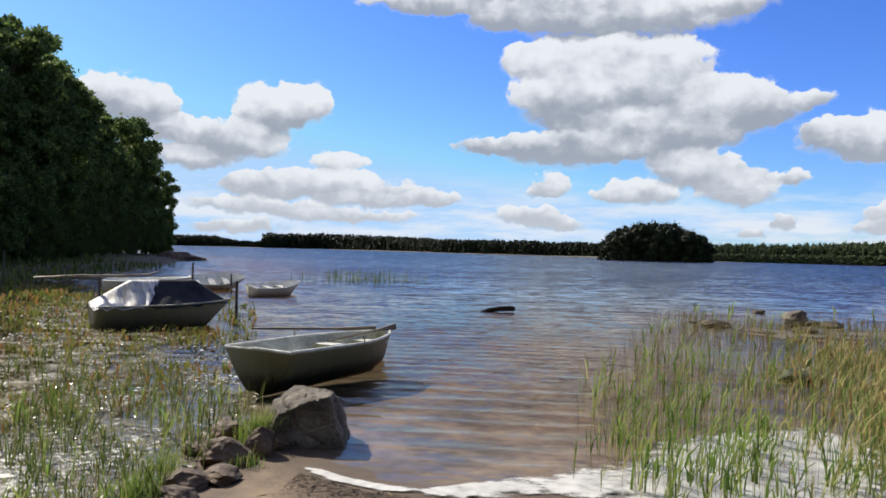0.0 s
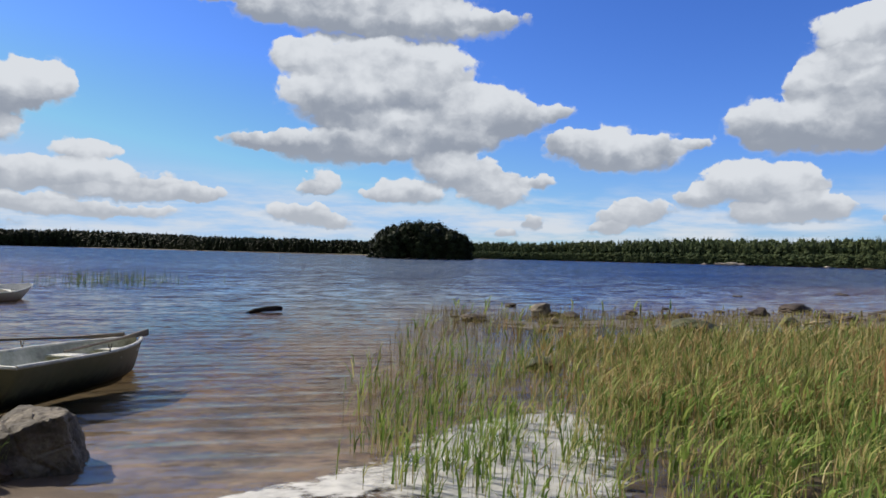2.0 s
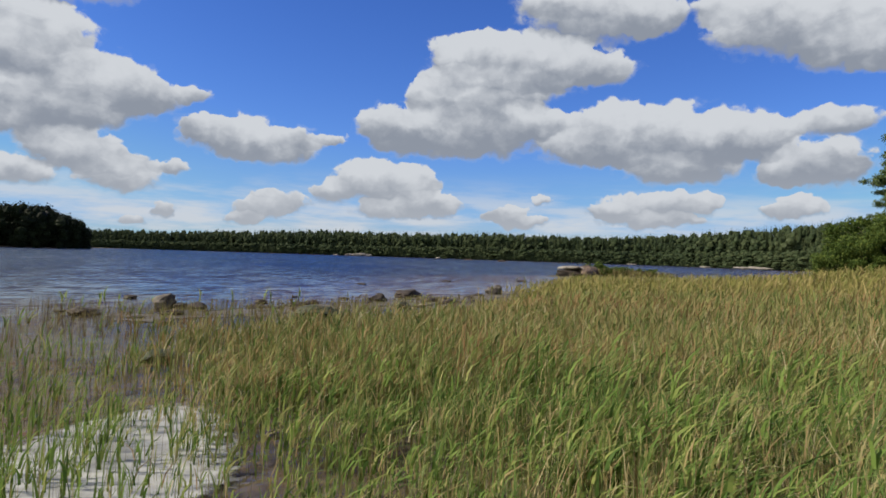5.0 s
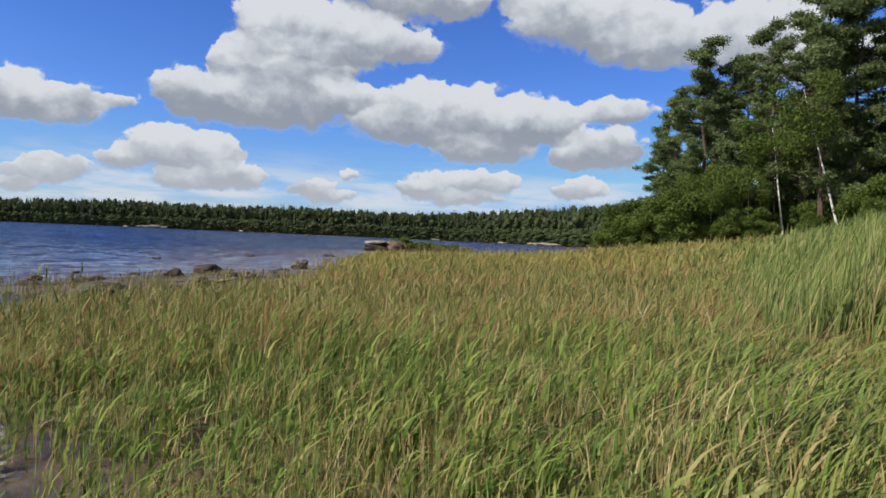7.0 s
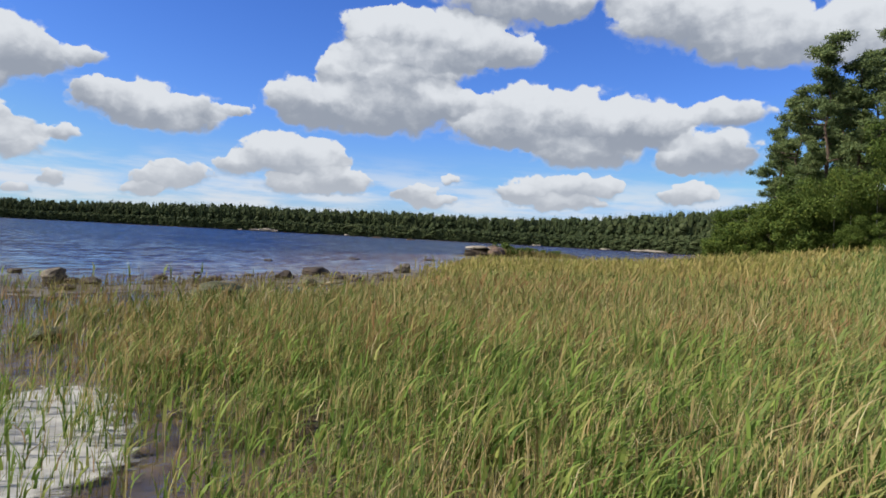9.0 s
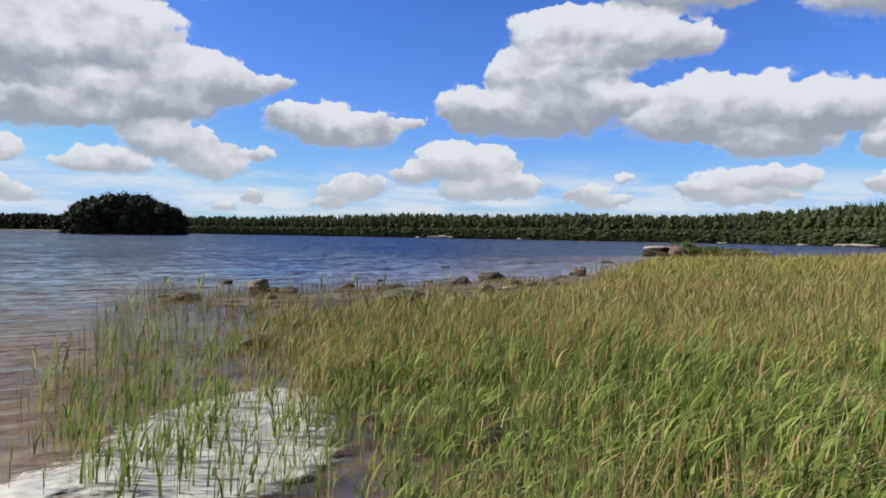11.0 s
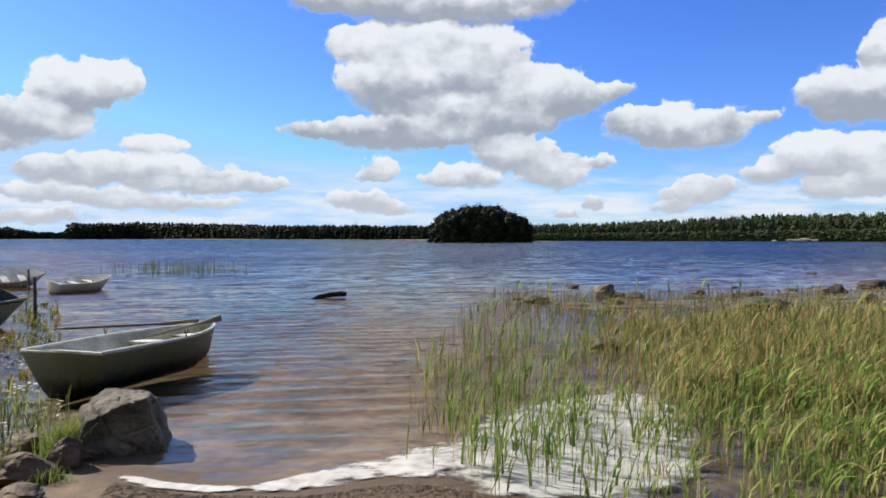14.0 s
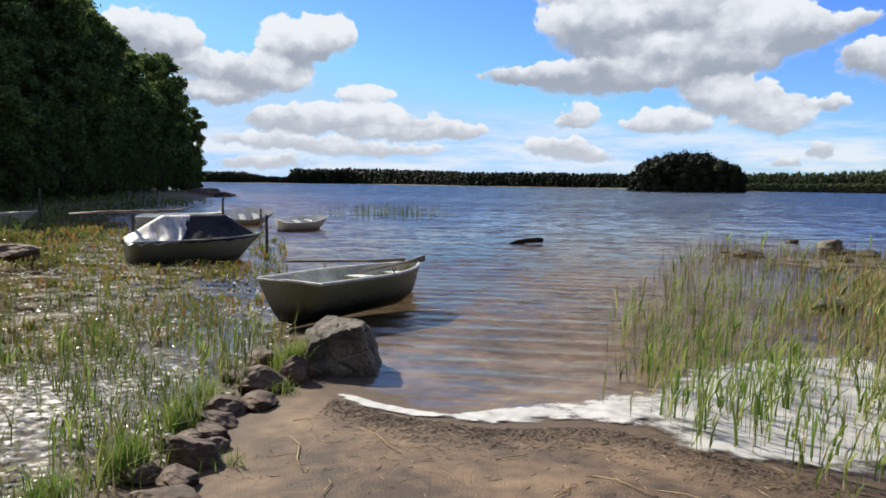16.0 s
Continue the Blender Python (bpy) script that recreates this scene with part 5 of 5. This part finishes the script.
for i in range(34):
    x = r.uniform(6.0, 33.0)
    y = np.interp(x, [4, 12, 20, 28, 34], [21.5, 21.8, 23.0, 24.8, 28]) + r.gauss(0, 1.4)
    size = r.uniform(0.10, 0.26)
    stone("stone", 300 + i, x, y, size, (1.4, 1.0, 0.45), M_shoal, "small dark stone lying in the muddy shallows", r.uniform(0, 180), 0.4, "small stones in the shallows", -0.02)
for i, (x, y, s) in enumerate(((11.6, 17.2, 0.75), (5.05, 12.5, 0.33), (17.2, 20.2, 0.4))):
    stone("stone", 60 + i, x, y, s, (1.3, 0.9, 0.4), M_slime, "low stone covered with yellow-green weed", 20 * i, 0.45, "weedy stones", 0.0)
stone("stone", 66, -12.9, 16.2, 0.5, (1.2, 0.9, 0.5), M_rock_dark, "dark stump-like stone in the marshy cove", 10, 0.3, "", 0.0)
for i, (a, d, s) in enumerate(((-25.1, 96, 1.6), (-24.6, 97, 1.1), (-24.2, 98, 0.8), (-25.8, 95, 1.8), (-23.9, 99, 0.5))):
    x, y = polar(a, d)
    stone("stone", 70 + i, x, y, s, (1.4, 1, 0.4), M_rock_dark, "dark stones off the wooded point", 15 * i, 0.4, "stones off the point", -0.05)
for i, (a, d, s) in enumerate(((35.8, 386, 2.4), (36.5, 384, 3.0), (37.2, 386, 2.2), (34.6, 388, 1.4), (43.0, 380, 1.5), (66.5, 336, 2.0), (67.4, 334, 2.6), (68.2, 332, 2.0), (64.0, 345, 1.5), (58.5, 368, 1.4), (45.5, 300, 1.2), (48.2, 280, 1.2))):
    x, y = polar(a, d)
    stone("stone", 80 + i, x, y, s, (1.7, 1, 0.35), M_pale_rock if i < 10 else M_rock_dark, "pale flat rock on the far shore" if i < 10 else "dark stone out in the lake", 15 * i, 0.4, "rocks on the far shore" if i < 10 else "", -0.1)


# the flat rock pier at the end of the reed bed
def rock_pier():
    pier = thing("stone_pier", "low pier of piled stones with a pale flat top", "pier", m=pose(68.0, 49.4, 0, 0, 0, 35))
    for i, (x, y, size) in enumerate(((-2.9, -0.2, 1.5), (-0.9, 0.3, 1.7), (1.2, -0.1, 1.6), (2.9, 0.3, 1.2), (-1.8, -1.1, 1.1), (0.4, -1.2, 1.2))):
        bm = boulder(140 + i, size * 0.8, (1.25, 0.9, 0.20), 0.14, 3, 9)
        bmesh.ops.transform(bm, matrix=pose(x * 0.9, y, 1.02 - 0.05 * (i % 3), 3 * (i % 2) - 2, 4 - 3 * (i % 3), 50 * i), verts=bm.verts)
        part("slab", bm, M_pale_rock, pier, "pale flat stone")
    for i in range(9):
        bm = boulder(120 + i, 0.8 + 0.2 * (i % 3), (1.2, 0.9, 0.75), sub=2)
        bmesh.ops.transform(bm, matrix=pose(-4 + i * 1.0, -1.7 - 0.3 * (i % 2), 0.45, 0, 0, 40 * i), verts=bm.verts)
        part("stone", bm, M_rock_dark, pier)
    bm = bmesh.new()
    bmesh.ops.create_cube(bm, size=1.0)
    bmesh.ops.subdivide_edges(bm, edges=bm.edges[:], cuts=4, use_grid_fill=True)
    for v in bm.verts:
        v.co = Vector((v.co.x * 7.4, v.co.y * 3.2, v.co.z * 0.9 + 0.25)) + 0.2 * Vector((noise.noise(v.co * 5), noise.noise(v.co * 5 + Vector((3, 0, 0))), 0))
    part("core", bm, M_shoal, pier, "dark packed stones under the slab")


rock_pier()
g = np.random.default_rng(71)
t = g.uniform(0, 1, 1500)
reed_bed("shore_grass", 28, 66.5 + 14 * t + g.normal(0, 0.5, 1500), 49.0 - 5.2 * t + g.normal(0, 0.7, 1500), 1.15 - 0.5 * t, M_sedge, "brown and green grass grown over the stone pier", 1, 1.2, 0.12, wind=0.2)
low_bush = broadleaf("shrub", 77, 1.5, 1.3, 0.1, M_leaf, M_bark, "low green shrub on the stone pier", 1500, 0.10, 9, pose(71.4, 48.6, 0.1), thin=0.6)
for x, y, s in ((72.8, 48.6, 0.75), (74.0, 48.0, 0.65), (75.4, 46.6, 0.7), (70.6, 46.6, 0.6), (76.8, 45.5, 0.6), (73.4, 46.4, 0.7), (78.2, 44.8, 0.6)):
    ob = copy_thing(low_bush, pose(x, y, 0.1, 0, 0, x * 40))
    ob.scale = (s, s, s)

# the sunken log out in the water
bm = bmesh.new()
tube(bm, [(-0.62, 0, -0.06), (-0.3, 0.02, 0.03), (0.1, 0, 0.09), (0.45, 0.02, 0.11), (0.62, 0, 0.09)], [0.04, 0.08, 0.09, 0.10, 0.07], 9)
solid("log", bm, M_wet, "dark waterlogged log breaking the surface", "log", m=pose(-0.18, 24.5, 0.02, 0, 0, 10), smooth=True)
bm = bmesh.new()
tube(bm, [(-0.7, 0, 0.02), (0, 0.05, 0.06), (0.8, 0, 0.03)], [0.04, 0.05, 0.03], 7)
solid("driftwood", bm, M_straw, "pale driftwood branch among the reeds", "driftwood", m=pose(16.1, 17.8, 0.25, 0, 0, 20), smooth=True)

# ---- boats ----
def hull_point(s, side, u, length, beam, depth, taper=0.32, rise=0.36, rake=0.126):
    """A place on the hull: s from bow 0 to stern 1, u from keel 0 to gunwale 1."""
    half = beam / 2 * (math.sin(min(1.0, s * 1.55 + 0.02) * math.pi / 2) ** 0.75) * (1 - taper * max(0, s - 0.5) / 0.5)
    sheer = depth * (1 + rise * (1 - s) ** 2.2 + 0.05 * s)
    keel = depth * min(0.62, 5.0 * rake) * max(0, 1 - s / 0.22) ** 2
    x = length * s + rake * length * (1 - u) ** 1.2 * max(0, 1 - s / 0.3)
    flare = u ** 0.55 * (0.80 + 0.20 * u)
    return Vector((x - length / 2, side * half * flare, keel + (sheer - keel) * u ** 1.25))


def hull_shell(form, inset=0.0, lift=0.0, ns=16, nu=7):
    bm = bmesh.new()
    grid = []
    for i in range(ns + 1):
        s = i / ns
        row = []
        for k in range(-nu, nu + 1):
            p = hull_point(s, 1 if k >= 0 else -1, abs(k) / nu, *form)
            p.y -= math.copysign(min(inset, abs(p.y)), p.y) if k else 0
            p.z += lift * (1 - abs(k) / nu)
            if inset:
                p.x = (p.x) * (1 - inset * 1.2 / form[0])
            row.append(bm.verts.new(p))
        grid.append(row)
    for r0, r1 in zip(grid, grid[1:]):
        for a, b, c, d in zip(r0, r0[1:], r1[1:], r1):
            bm.faces.new((a, b, c, d))
    bm.faces.new(grid[-1])
    bmesh.ops.remove_doubles(bm, verts=bm.verts, dist=0.002)
    bmesh.ops.recalc_face_normals(bm, faces=bm.faces)
    return bm


def box(bm, size, at, turn=0.0, bevel=0.006):
    v = bmesh.ops.create_cube(bm, size=1.0)["verts"]
    bmesh.ops.transform(bm, matrix=pose(*at, 0, 0, turn) @ Matrix.Diagonal((*size, 1)), verts=v)
    if bevel:
        bmesh.ops.bevel(bm, geom=list({e for w in v for e in w.link_edges}), offset=bevel, segments=1, affect="EDGES")


def smooth(ob):
    for p in ob.data.polygons:
        p.use_smooth = True
    return ob


def rowboat(label, m, length=3.2, beam=1.35, depth=0.42, outer=None, inner=None, thwarts=(0.36, 0.62, 0.9), group="", taper=0.32, rise=0.36, rake=0.126):
    form = (length, beam, depth, taper, rise, rake)
    boat = thing("rowing_boat", label, "boat", group, m)
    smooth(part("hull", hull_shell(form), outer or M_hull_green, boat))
    smooth(part("lining", hull_shell(form, 0.035, 0.05), inner or M_hull_inner, boat, "weathered pale inside of the hull"))
    bm = bmesh.new()
    for side in (-1, 1):
        pts = [hull_point(i / 18, side, 1.0, *form) + Vector((0, -side * 0.012, 0.008)) for i in range(19)]
        tube(bm, pts, [0.028] * 19, 6)
    a, b = hull_point(1, -1, 1, *form), hull_point(1, 1, 1, *form)
    tube(bm, [a, (a + b) / 2 + Vector((0, 0, 0.015)), b], [0.024] * 3, 6)
    rail = part("gunwale", bm, M_rim, boat, "pale rounded gunwale rim")
    for s in thwarts:
        p = hull_point(s, 1, 0.84, *form)
        bm = bmesh.new()
        box(bm, (0.26 if s < 0.85 else 0.3, p.y * 2 - 0.05, 0.035), (p.x, 0, p.z))
        part("thwart", bm, M_rim, boat, "pale cross seat")
    for side in (-1, 1):
        p = hull_point(0.52, side, 1.0, *form)
        bm = bmesh.new()
        tube(bm, [p + Vector((0, 0, 0.01)), p + Vector((0, 0, 0.07))], [0.012, 0.012], 6)
        tube(bm, [p + Vector((-0.035, 0, 0.13)), p + Vector((-0.03, 0, 0.08)), p + Vector((0.03, 0, 0.08)), p + Vector((0.035, 0, 0.13))], [0.009] * 4, 6)
        part("rowlock", bm, M_post, rail, "dark metal rowlock")
    bm = bmesh.new()
    tube(bm, [hull_point(i / 10, 1, 0.0, *form) * 1.0 + Vector((0, 0, -0.012)) for i in range(1, 11)], [0.02] * 10, 6)
    part("keel", bm, outer or M_hull_green, boat)
    return boat


def oar(label, a, b, group="oars"):
    """An oar from the grip at a to the blade's tip at b."""
    a, b = Vector(a), Vector(b)
    ob = thing("oar", label, "oar", group, Matrix.Translation(a) @ (b - a).to_track_quat("X", "Z").to_matrix().to_4x4())
    n = (b - a).length
    bm = bmesh.new()
    tube(bm, [(0, 0, 0), (0.12, 0, 0), (0.16, 0, 0), (n * 0.7, 0, 0)], [0.016, 0.018, 0.024, 0.022], 8)
    part("shaft", bm, M_oar, ob)
    bm = bmesh.new()
    box(bm, (n * 0.32, 0.05, 0.12), (n * 0.84, 0, 0), 0, 0.012)
    for v in bm.verts:
        if v.co.x < n * 0.72:
            v.co.z *= 0.4
    part("blade", bm, M_oar, ob)
    return ob


boat_m = pose(-2.93, 11.52, -0.11, 0.5, -1.0, 247)
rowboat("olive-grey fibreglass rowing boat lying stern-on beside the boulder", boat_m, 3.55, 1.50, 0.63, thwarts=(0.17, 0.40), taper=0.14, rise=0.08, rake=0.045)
oar("dark wooden oar laid along the boat's rail", (-4.75, 12.75, 0.55), (-2.45, 13.1, 0.58))
oar("dark wooden oar lying over the boat's bow", (-3.05, 11.75, 0.50), (-2.1, 13.3, 0.62))


def covered_boat(m):
    boat = thing("covered_boat", "beached boat under a silver and navy tarpaulin", "boat", m=m)
    form = (3.35, 1.55, 0.66, 0.15, 0.18)
    L, D = form[0], form[2]
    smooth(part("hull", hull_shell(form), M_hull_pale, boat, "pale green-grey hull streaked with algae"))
    bm = bmesh.new()
    for side in (-1, 1):
        tube(bm, [hull_point(i / 14, side, 1.0, *form) for i in range(15)], [0.025] * 15, 6)
    part("gunwale", bm, M_hull_pale, boat)
    # the tarpaulin hangs from a ridge to the rails, in folds that run down the slope
    for s0, s1, slant0, slant1, mat, lab in ((0.03, 0.56, 0.0, 0.14, M_tarp_dark, "navy tarpaulin stretched over the bow"), (0.54, 1.03, 0.14, 0.0, M_tarp_silver, "silver tarpaulin creased over the stern")):
        silver = mat is M_tarp_silver
        bm = bmesh.new()
        ns, nu, grid = 34, 14, []
        for i in range(ns + 1):
            row = []
            for k in range(-nu, nu + 1):
                u = abs(k) / nu
                a, b = s0 + slant0 * u, s1 + slant1 * u
                s = a + (b - a) * i / ns
                side = 1 if k >= 0 else -1
                e = hull_point(min(1, s), side, 1.0, *form)
                ridge = D + 0.08 + 0.58 * min(1, max(0.02, (s - 0.02) / 0.26)) * min(1, max(0.03, (1.05 - s) / 0.30))
                out = u * (abs(e.y) + 0.05)
                sag = 0.05 * math.sin(math.pi * u)
                z = ridge + (e.z - 0.06 - ridge) * u ** 1.05 - sag
                run = s * 30 + 2.2 * noise.noise(Vector((s * 5, side * 3.0, u * 1.5)))
                fold = (0.06 if silver else 0.02) * (abs(math.sin(run + side)) - 0.5) * min(1, u * 1.6) + 0.012 * noise.noise(Vector((s * 7, side * u * 4, 2)))
                hem = 0.05 * noise.noise(Vector((s * 11, side * 5.0, 8))) if k in (-nu, nu) else 0.0
                row.append(bm.verts.new((s * L - L / 2, side * (out + fold * 0.6), z + fold + hem)))
            grid.append(row)
        for r0, r1 in zip(grid, grid[1:]):
            for a, b, c, d in zip(r0, r0[1:], r1[1:], r1):
                bm.faces.new((a, b, c, d))
        ob = smooth(part("tarpaulin", bm, mat, boat, lab))
        md = ob.modifiers.new("thickness", "SOLIDIFY")
        md.thickness = 0.006
    return boat


covered_boat(pose(-8.62, 17.1, -0.14, 2, 0, 222))
rowboat("small white rowing boat afloat beyond the covered boat", pose(-9.9, 29.6, -0.12, -10, 0, 238), 2.6, 1.25, 0.50, M_hull_dark_below, M_hull_white, group="moored boats")
rowboat("white rowing boat seen over its stern behind the posts", pose(-13.4, 31.8, 0.02, -24, 0, 218), 2.5, 1.3, 0.48, M_hull_dark_below, M_hull_white, group="moored boats")
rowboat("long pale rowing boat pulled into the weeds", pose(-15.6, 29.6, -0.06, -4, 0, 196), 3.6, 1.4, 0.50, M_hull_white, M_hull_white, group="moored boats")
rowboat("pale green rowing boat at the edge of the cove", pose(-23.4, 28.0, -0.05, 0, 0, 190), 3.6, 1.4, 0.5, M_hull_inner, M_hull_inner, group="moored boats")
bm = bmesh.new()
tube(bm, [(-1.5, -0.32, -0.06), (-0.5, -0.08, 0.0), (0.5, 0.15, 0.02), (1.1, 0.28, 0.06), (1.35, 0.34, 0.15)], [0.022, 0.028, 0.028, 0.024, 0.012], 7)
solid("pole", bm, M_wood, "long weathered pole resting on a post and the tarpaulin", "pole", m=pose(-9.86, 16.26, 1.27), smooth=True)


def mooring_post(x, y, tall, label):
    bm = bmesh.new()
    tube(bm, [(0, 0, -0.6), (0.01, 0, 0.2), (0.0, 0.01, tall - 0.03), (0, 0.01, tall)], [0.045, 0.043, 0.038, 0.03], 9)
    return solid("mooring_post", bm, M_post, label, "post", "mooring posts", m=pose(x, y, 0))


mooring_post(-9.85, 16.2, 1.24, "dark tarred post beside the covered boat")
mooring_post(-7.45, 18.9, 1.12, "tall dark mooring post standing in the water")
mooring_post(-11.6, 25.2, 1.42, "dark mooring post behind the covered boat")
mooring_post(-12.4, 31.0, 0.8, "short dark mooring post beside a white boat")
mooring_post(-24.6, 32.5, 1.5, "weathered mooring post in the cove")

# ---- the beach ----
def foam_line():
    """Foam along the waterline, thick in its middle and broken at its edges."""
    near = [(-1.94, 6.31), (-1.59, 6.04), (-1.14, 5.87), (-0.72, 5.80), (-0.34, 5.82), (0.15, 5.90), (0.6, 5.95), (1.3, 5.85)]
    far = [(-1.84, 6.50), (-1.46, 6.25), (-1.06, 6.11), (-0.72, 6.14), (-0.32, 6.36), (0.06, 6.54), (0.55, 6.87), (1.3, 7.3)]
    n, across, verts, amount = 160, 14, [], []
    for i in range(n + 1):
        t = i / n * (len(near) - 1)
        k = min(int(t), len(near) - 2)
        a = Vector((*near[k], 0)).lerp(Vector((*near[k + 1], 0)), t - k)
        b = Vector((*far[k], 0)).lerp(Vector((*far[k + 1], 0)), t - k)
        for q in range(across + 1):
            u = q / across
            p = a.lerp(b, u)
            hump = math.sin(math.pi * u) ** 1.1
            lump = noise.noise(Vector((p.x * 9, p.y * 9, 7)))
            ground_here = float(ground_z(np.array([p.x]), np.array([p.y]))[0])
            verts.append((p.x, p.y, max(0.0, ground_here) + 0.010 + hump * (0.007 + 0.008 * lump)))
            amount.append(0.26 + 0.78 * hump * (0.75 + 0.5 * noise.noise(Vector((p.x * 2.1, p.y * 2.1, 2)))) * min(1, i / 14 + 0.25) * (1 - 0.25 * max(0, i / n - 0.8) / 0.2))
    w = across + 1
    faces = [[i * w + q, (i + 1) * w + q, (i + 1) * w + q + 1, i * w + q + 1] for i in range(n) for q in range(across)]
    ob = sheet("foam", verts, faces, M_foam, "white foam washed up along the waterline", "foam", "stuff", smooth=True)
    ob.data.attributes.new("amount", "FLOAT", "POINT").data.foreach_set("value", amount)


foam_line()


def patchy_sheet(name, x0, x1, y0, y1, amount, label):
    xs, ys = np.linspace(x0, x1, 60), np.linspace(y0, y1, 60)
    ob, sx, sy, sz = grid_sheet(name, xs, ys, lambda x, y: 0.024 + 0 * x, M_white_patch, label, "foam", "stuff")
    at = ob.data.attributes.new("amount", "FLOAT", "POINT")
    at.data.foreach_set("value", amount(sx, sy))
    return ob


def white_cover(x, y):
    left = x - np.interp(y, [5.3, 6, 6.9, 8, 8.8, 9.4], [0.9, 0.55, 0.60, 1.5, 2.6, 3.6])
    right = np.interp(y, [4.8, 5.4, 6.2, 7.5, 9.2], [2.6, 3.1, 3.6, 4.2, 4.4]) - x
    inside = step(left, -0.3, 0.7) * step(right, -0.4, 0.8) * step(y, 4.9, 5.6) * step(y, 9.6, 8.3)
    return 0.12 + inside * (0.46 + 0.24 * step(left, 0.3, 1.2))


# broken white sheet just above the water, thinning towards its edges
patchy_sheet("white_patch", 0.4, 5.6, 3.6, 10.0, white_cover, "white patches on calm water among the reeds")
# white specks painted on the cove stand for sky glints among the scum
glint_sheet = patchy_sheet("white_patch", -9.0, -2.8, 3.2, 11.0, lambda x, y: 0.14 + 0.40 * np.exp(-np.abs((x + 4.5 + 0.10 * (y - 5.6)) / 1.7) ** 3 - np.abs((y - 6.0) / 2.6) ** 3) * step(x, -2.8, -3.4), "white glints and scum painted in specks on the weedy cove")
glint_sheet.data.materials[0] = M_glint

weed = patchy_sheet("weed_mat", -24.0, -3.0, 4.2, 27.0, lambda x, y: 0.52 * np.exp(-((x + 7.5 + (y - 12) * 0.55) / 4.5) ** 2) * step(y, 4.4, 7) * step(y, 27, 23) * step(x, -3.0, -4.4), "ochre mat of weed lying on the shallow cove")
weed.data.materials[0] = M_weed
mud = patchy_sheet("mud_bank", 4.0, 34.0, 15.5, 31.0, lambda x, y: 0.68 * np.exp(-((y - np.interp(x, [4, 12, 20, 28, 34], [20, 20.5, 22.5, 24.5, 28])) / 3.0) ** 2) * step(x, 4.2, 8) * step(x, 33.8, 31), "brown mud and dead reed between the stones in the shallows")
mud.data.materials[0] = M_mud

# wrack and dead straw along the waterline


def litter(name, seed, n, place, length, thick, material, label):
    g = np.random.default_rng(seed)
    bm_v, bm_f = [], []
    for _ in range(n):
        x, y = place(g)
        z = max(0.0, float(ground_z(np.array([x]), np.array([y]))[0]))
        a, L, t = g.uniform(0, math.pi), g.uniform(*length), g.uniform(0.6, 1.3) * thick
        d, s = np.array([math.cos(a), math.sin(a)]), np.array([-math.sin(a), math.cos(a)])
        k, bend = len(bm_v), g.normal(0, 0.1) * L
        for u, off, w in ((-0.5, 0, 0.5), (0.0, bend, 1.0), (0.5, 0, 0.3)):
            c = np.array([x, y]) + d * u * L + s * off
            for sx, up in ((-1, 0), (0, 1.6), (1, 0)):
                q = c + s * sx * t * w
                bm_v.append((q[0], q[1], z + 0.004 + up * t * w))
        for j in (0, 3):
            for e in (0, 1):
                bm_f.append([k + j + e, k + j + e + 1, k + j + e + 4, k + j + e + 3])
    return sheet(name, bm_v, bm_f, material, label, "litter", "stuff")


def wrack_spot(g):
    x = g.uniform(-1.9, 2.2)
    line = np.interp(x, [-2, -1.2, -0.4, 0.6, 2.2], [6.3, 5.85, 5.7, 5.85, 4.9])
    return x, line - abs(g.normal(0, 0.33))


litter("wrack", 33, 5200, wrack_spot, (0.015, 0.06), 0.0018, M_wrack, "dark wet wrack strewn behind the foam")
litter("straw", 34, 420, lambda g: (g.uniform(-2.0, 1.8), g.uniform(2.8, 5.9)), (0.02, 0.13), 0.0024, M_straw, "dry reed straws scattered on the sand")
r = random.Random(9)
for i, (x, y, L, a) in enumerate(((-1.75, 4.75, 0.75, 115), (-1.35, 4.15, 0.25, 95), (0.55, 4.45, 0.5, 140), (1.0, 4.35, 0.62, 150), (-0.2, 4.9, 0.28, 30), (-1.2, 5.1, 0.7, 130), (0.1, 4.2, 0.3, 60))):
    bm = bmesh.new()
    tube(bm, [(-L / 2, 0, 0), (-L / 6, 0.03 * L, 0.01), (L / 5, -0.04 * L, 0.008), (L / 2, 0.02, 0)], [0.004, 0.005, 0.004, 0.002], 6)
    solid("twig", bm, M_straw, "thin bleached twig lying on the sand", "twig", "twigs on the beach", m=pose(x, y, float(ground_z(np.array([x]), np.array([y]))[0]) + 0.008, 0, 0, a), smooth=True)

# tufts of grass among the stones
g = np.random.default_rng(40)
for i, (x, y, n, h) in enumerate(((-2.58, 7.08, 460, 0.48), (-2.45, 6.35, 60, 0.2), (-2.95, 5.3, 160, 0.38), (-2.85, 4.4, 200, 0.42), (-3.1, 6.0, 120, 0.34), (-2.2, 4.55, 60, 0.2), (-2.95, 3.75, 220, 0.4))):
    b = np.stack([g.normal(x, 0.09, n), g.normal(y, 0.08, n), np.full(n, 0.02)], 1)
    v, f = ribbons(g, b, g.uniform(0.6, 1.1, n) * h, g.uniform(0.006, 0.011, n), g.uniform(0.2, 0.7, n) * h, 3, 0.15, 0.3)
    sheet("grass_tuft", v.tolist(), f, M_reed_green, "bright green grass tuft between the stones", "grass", "stuff")
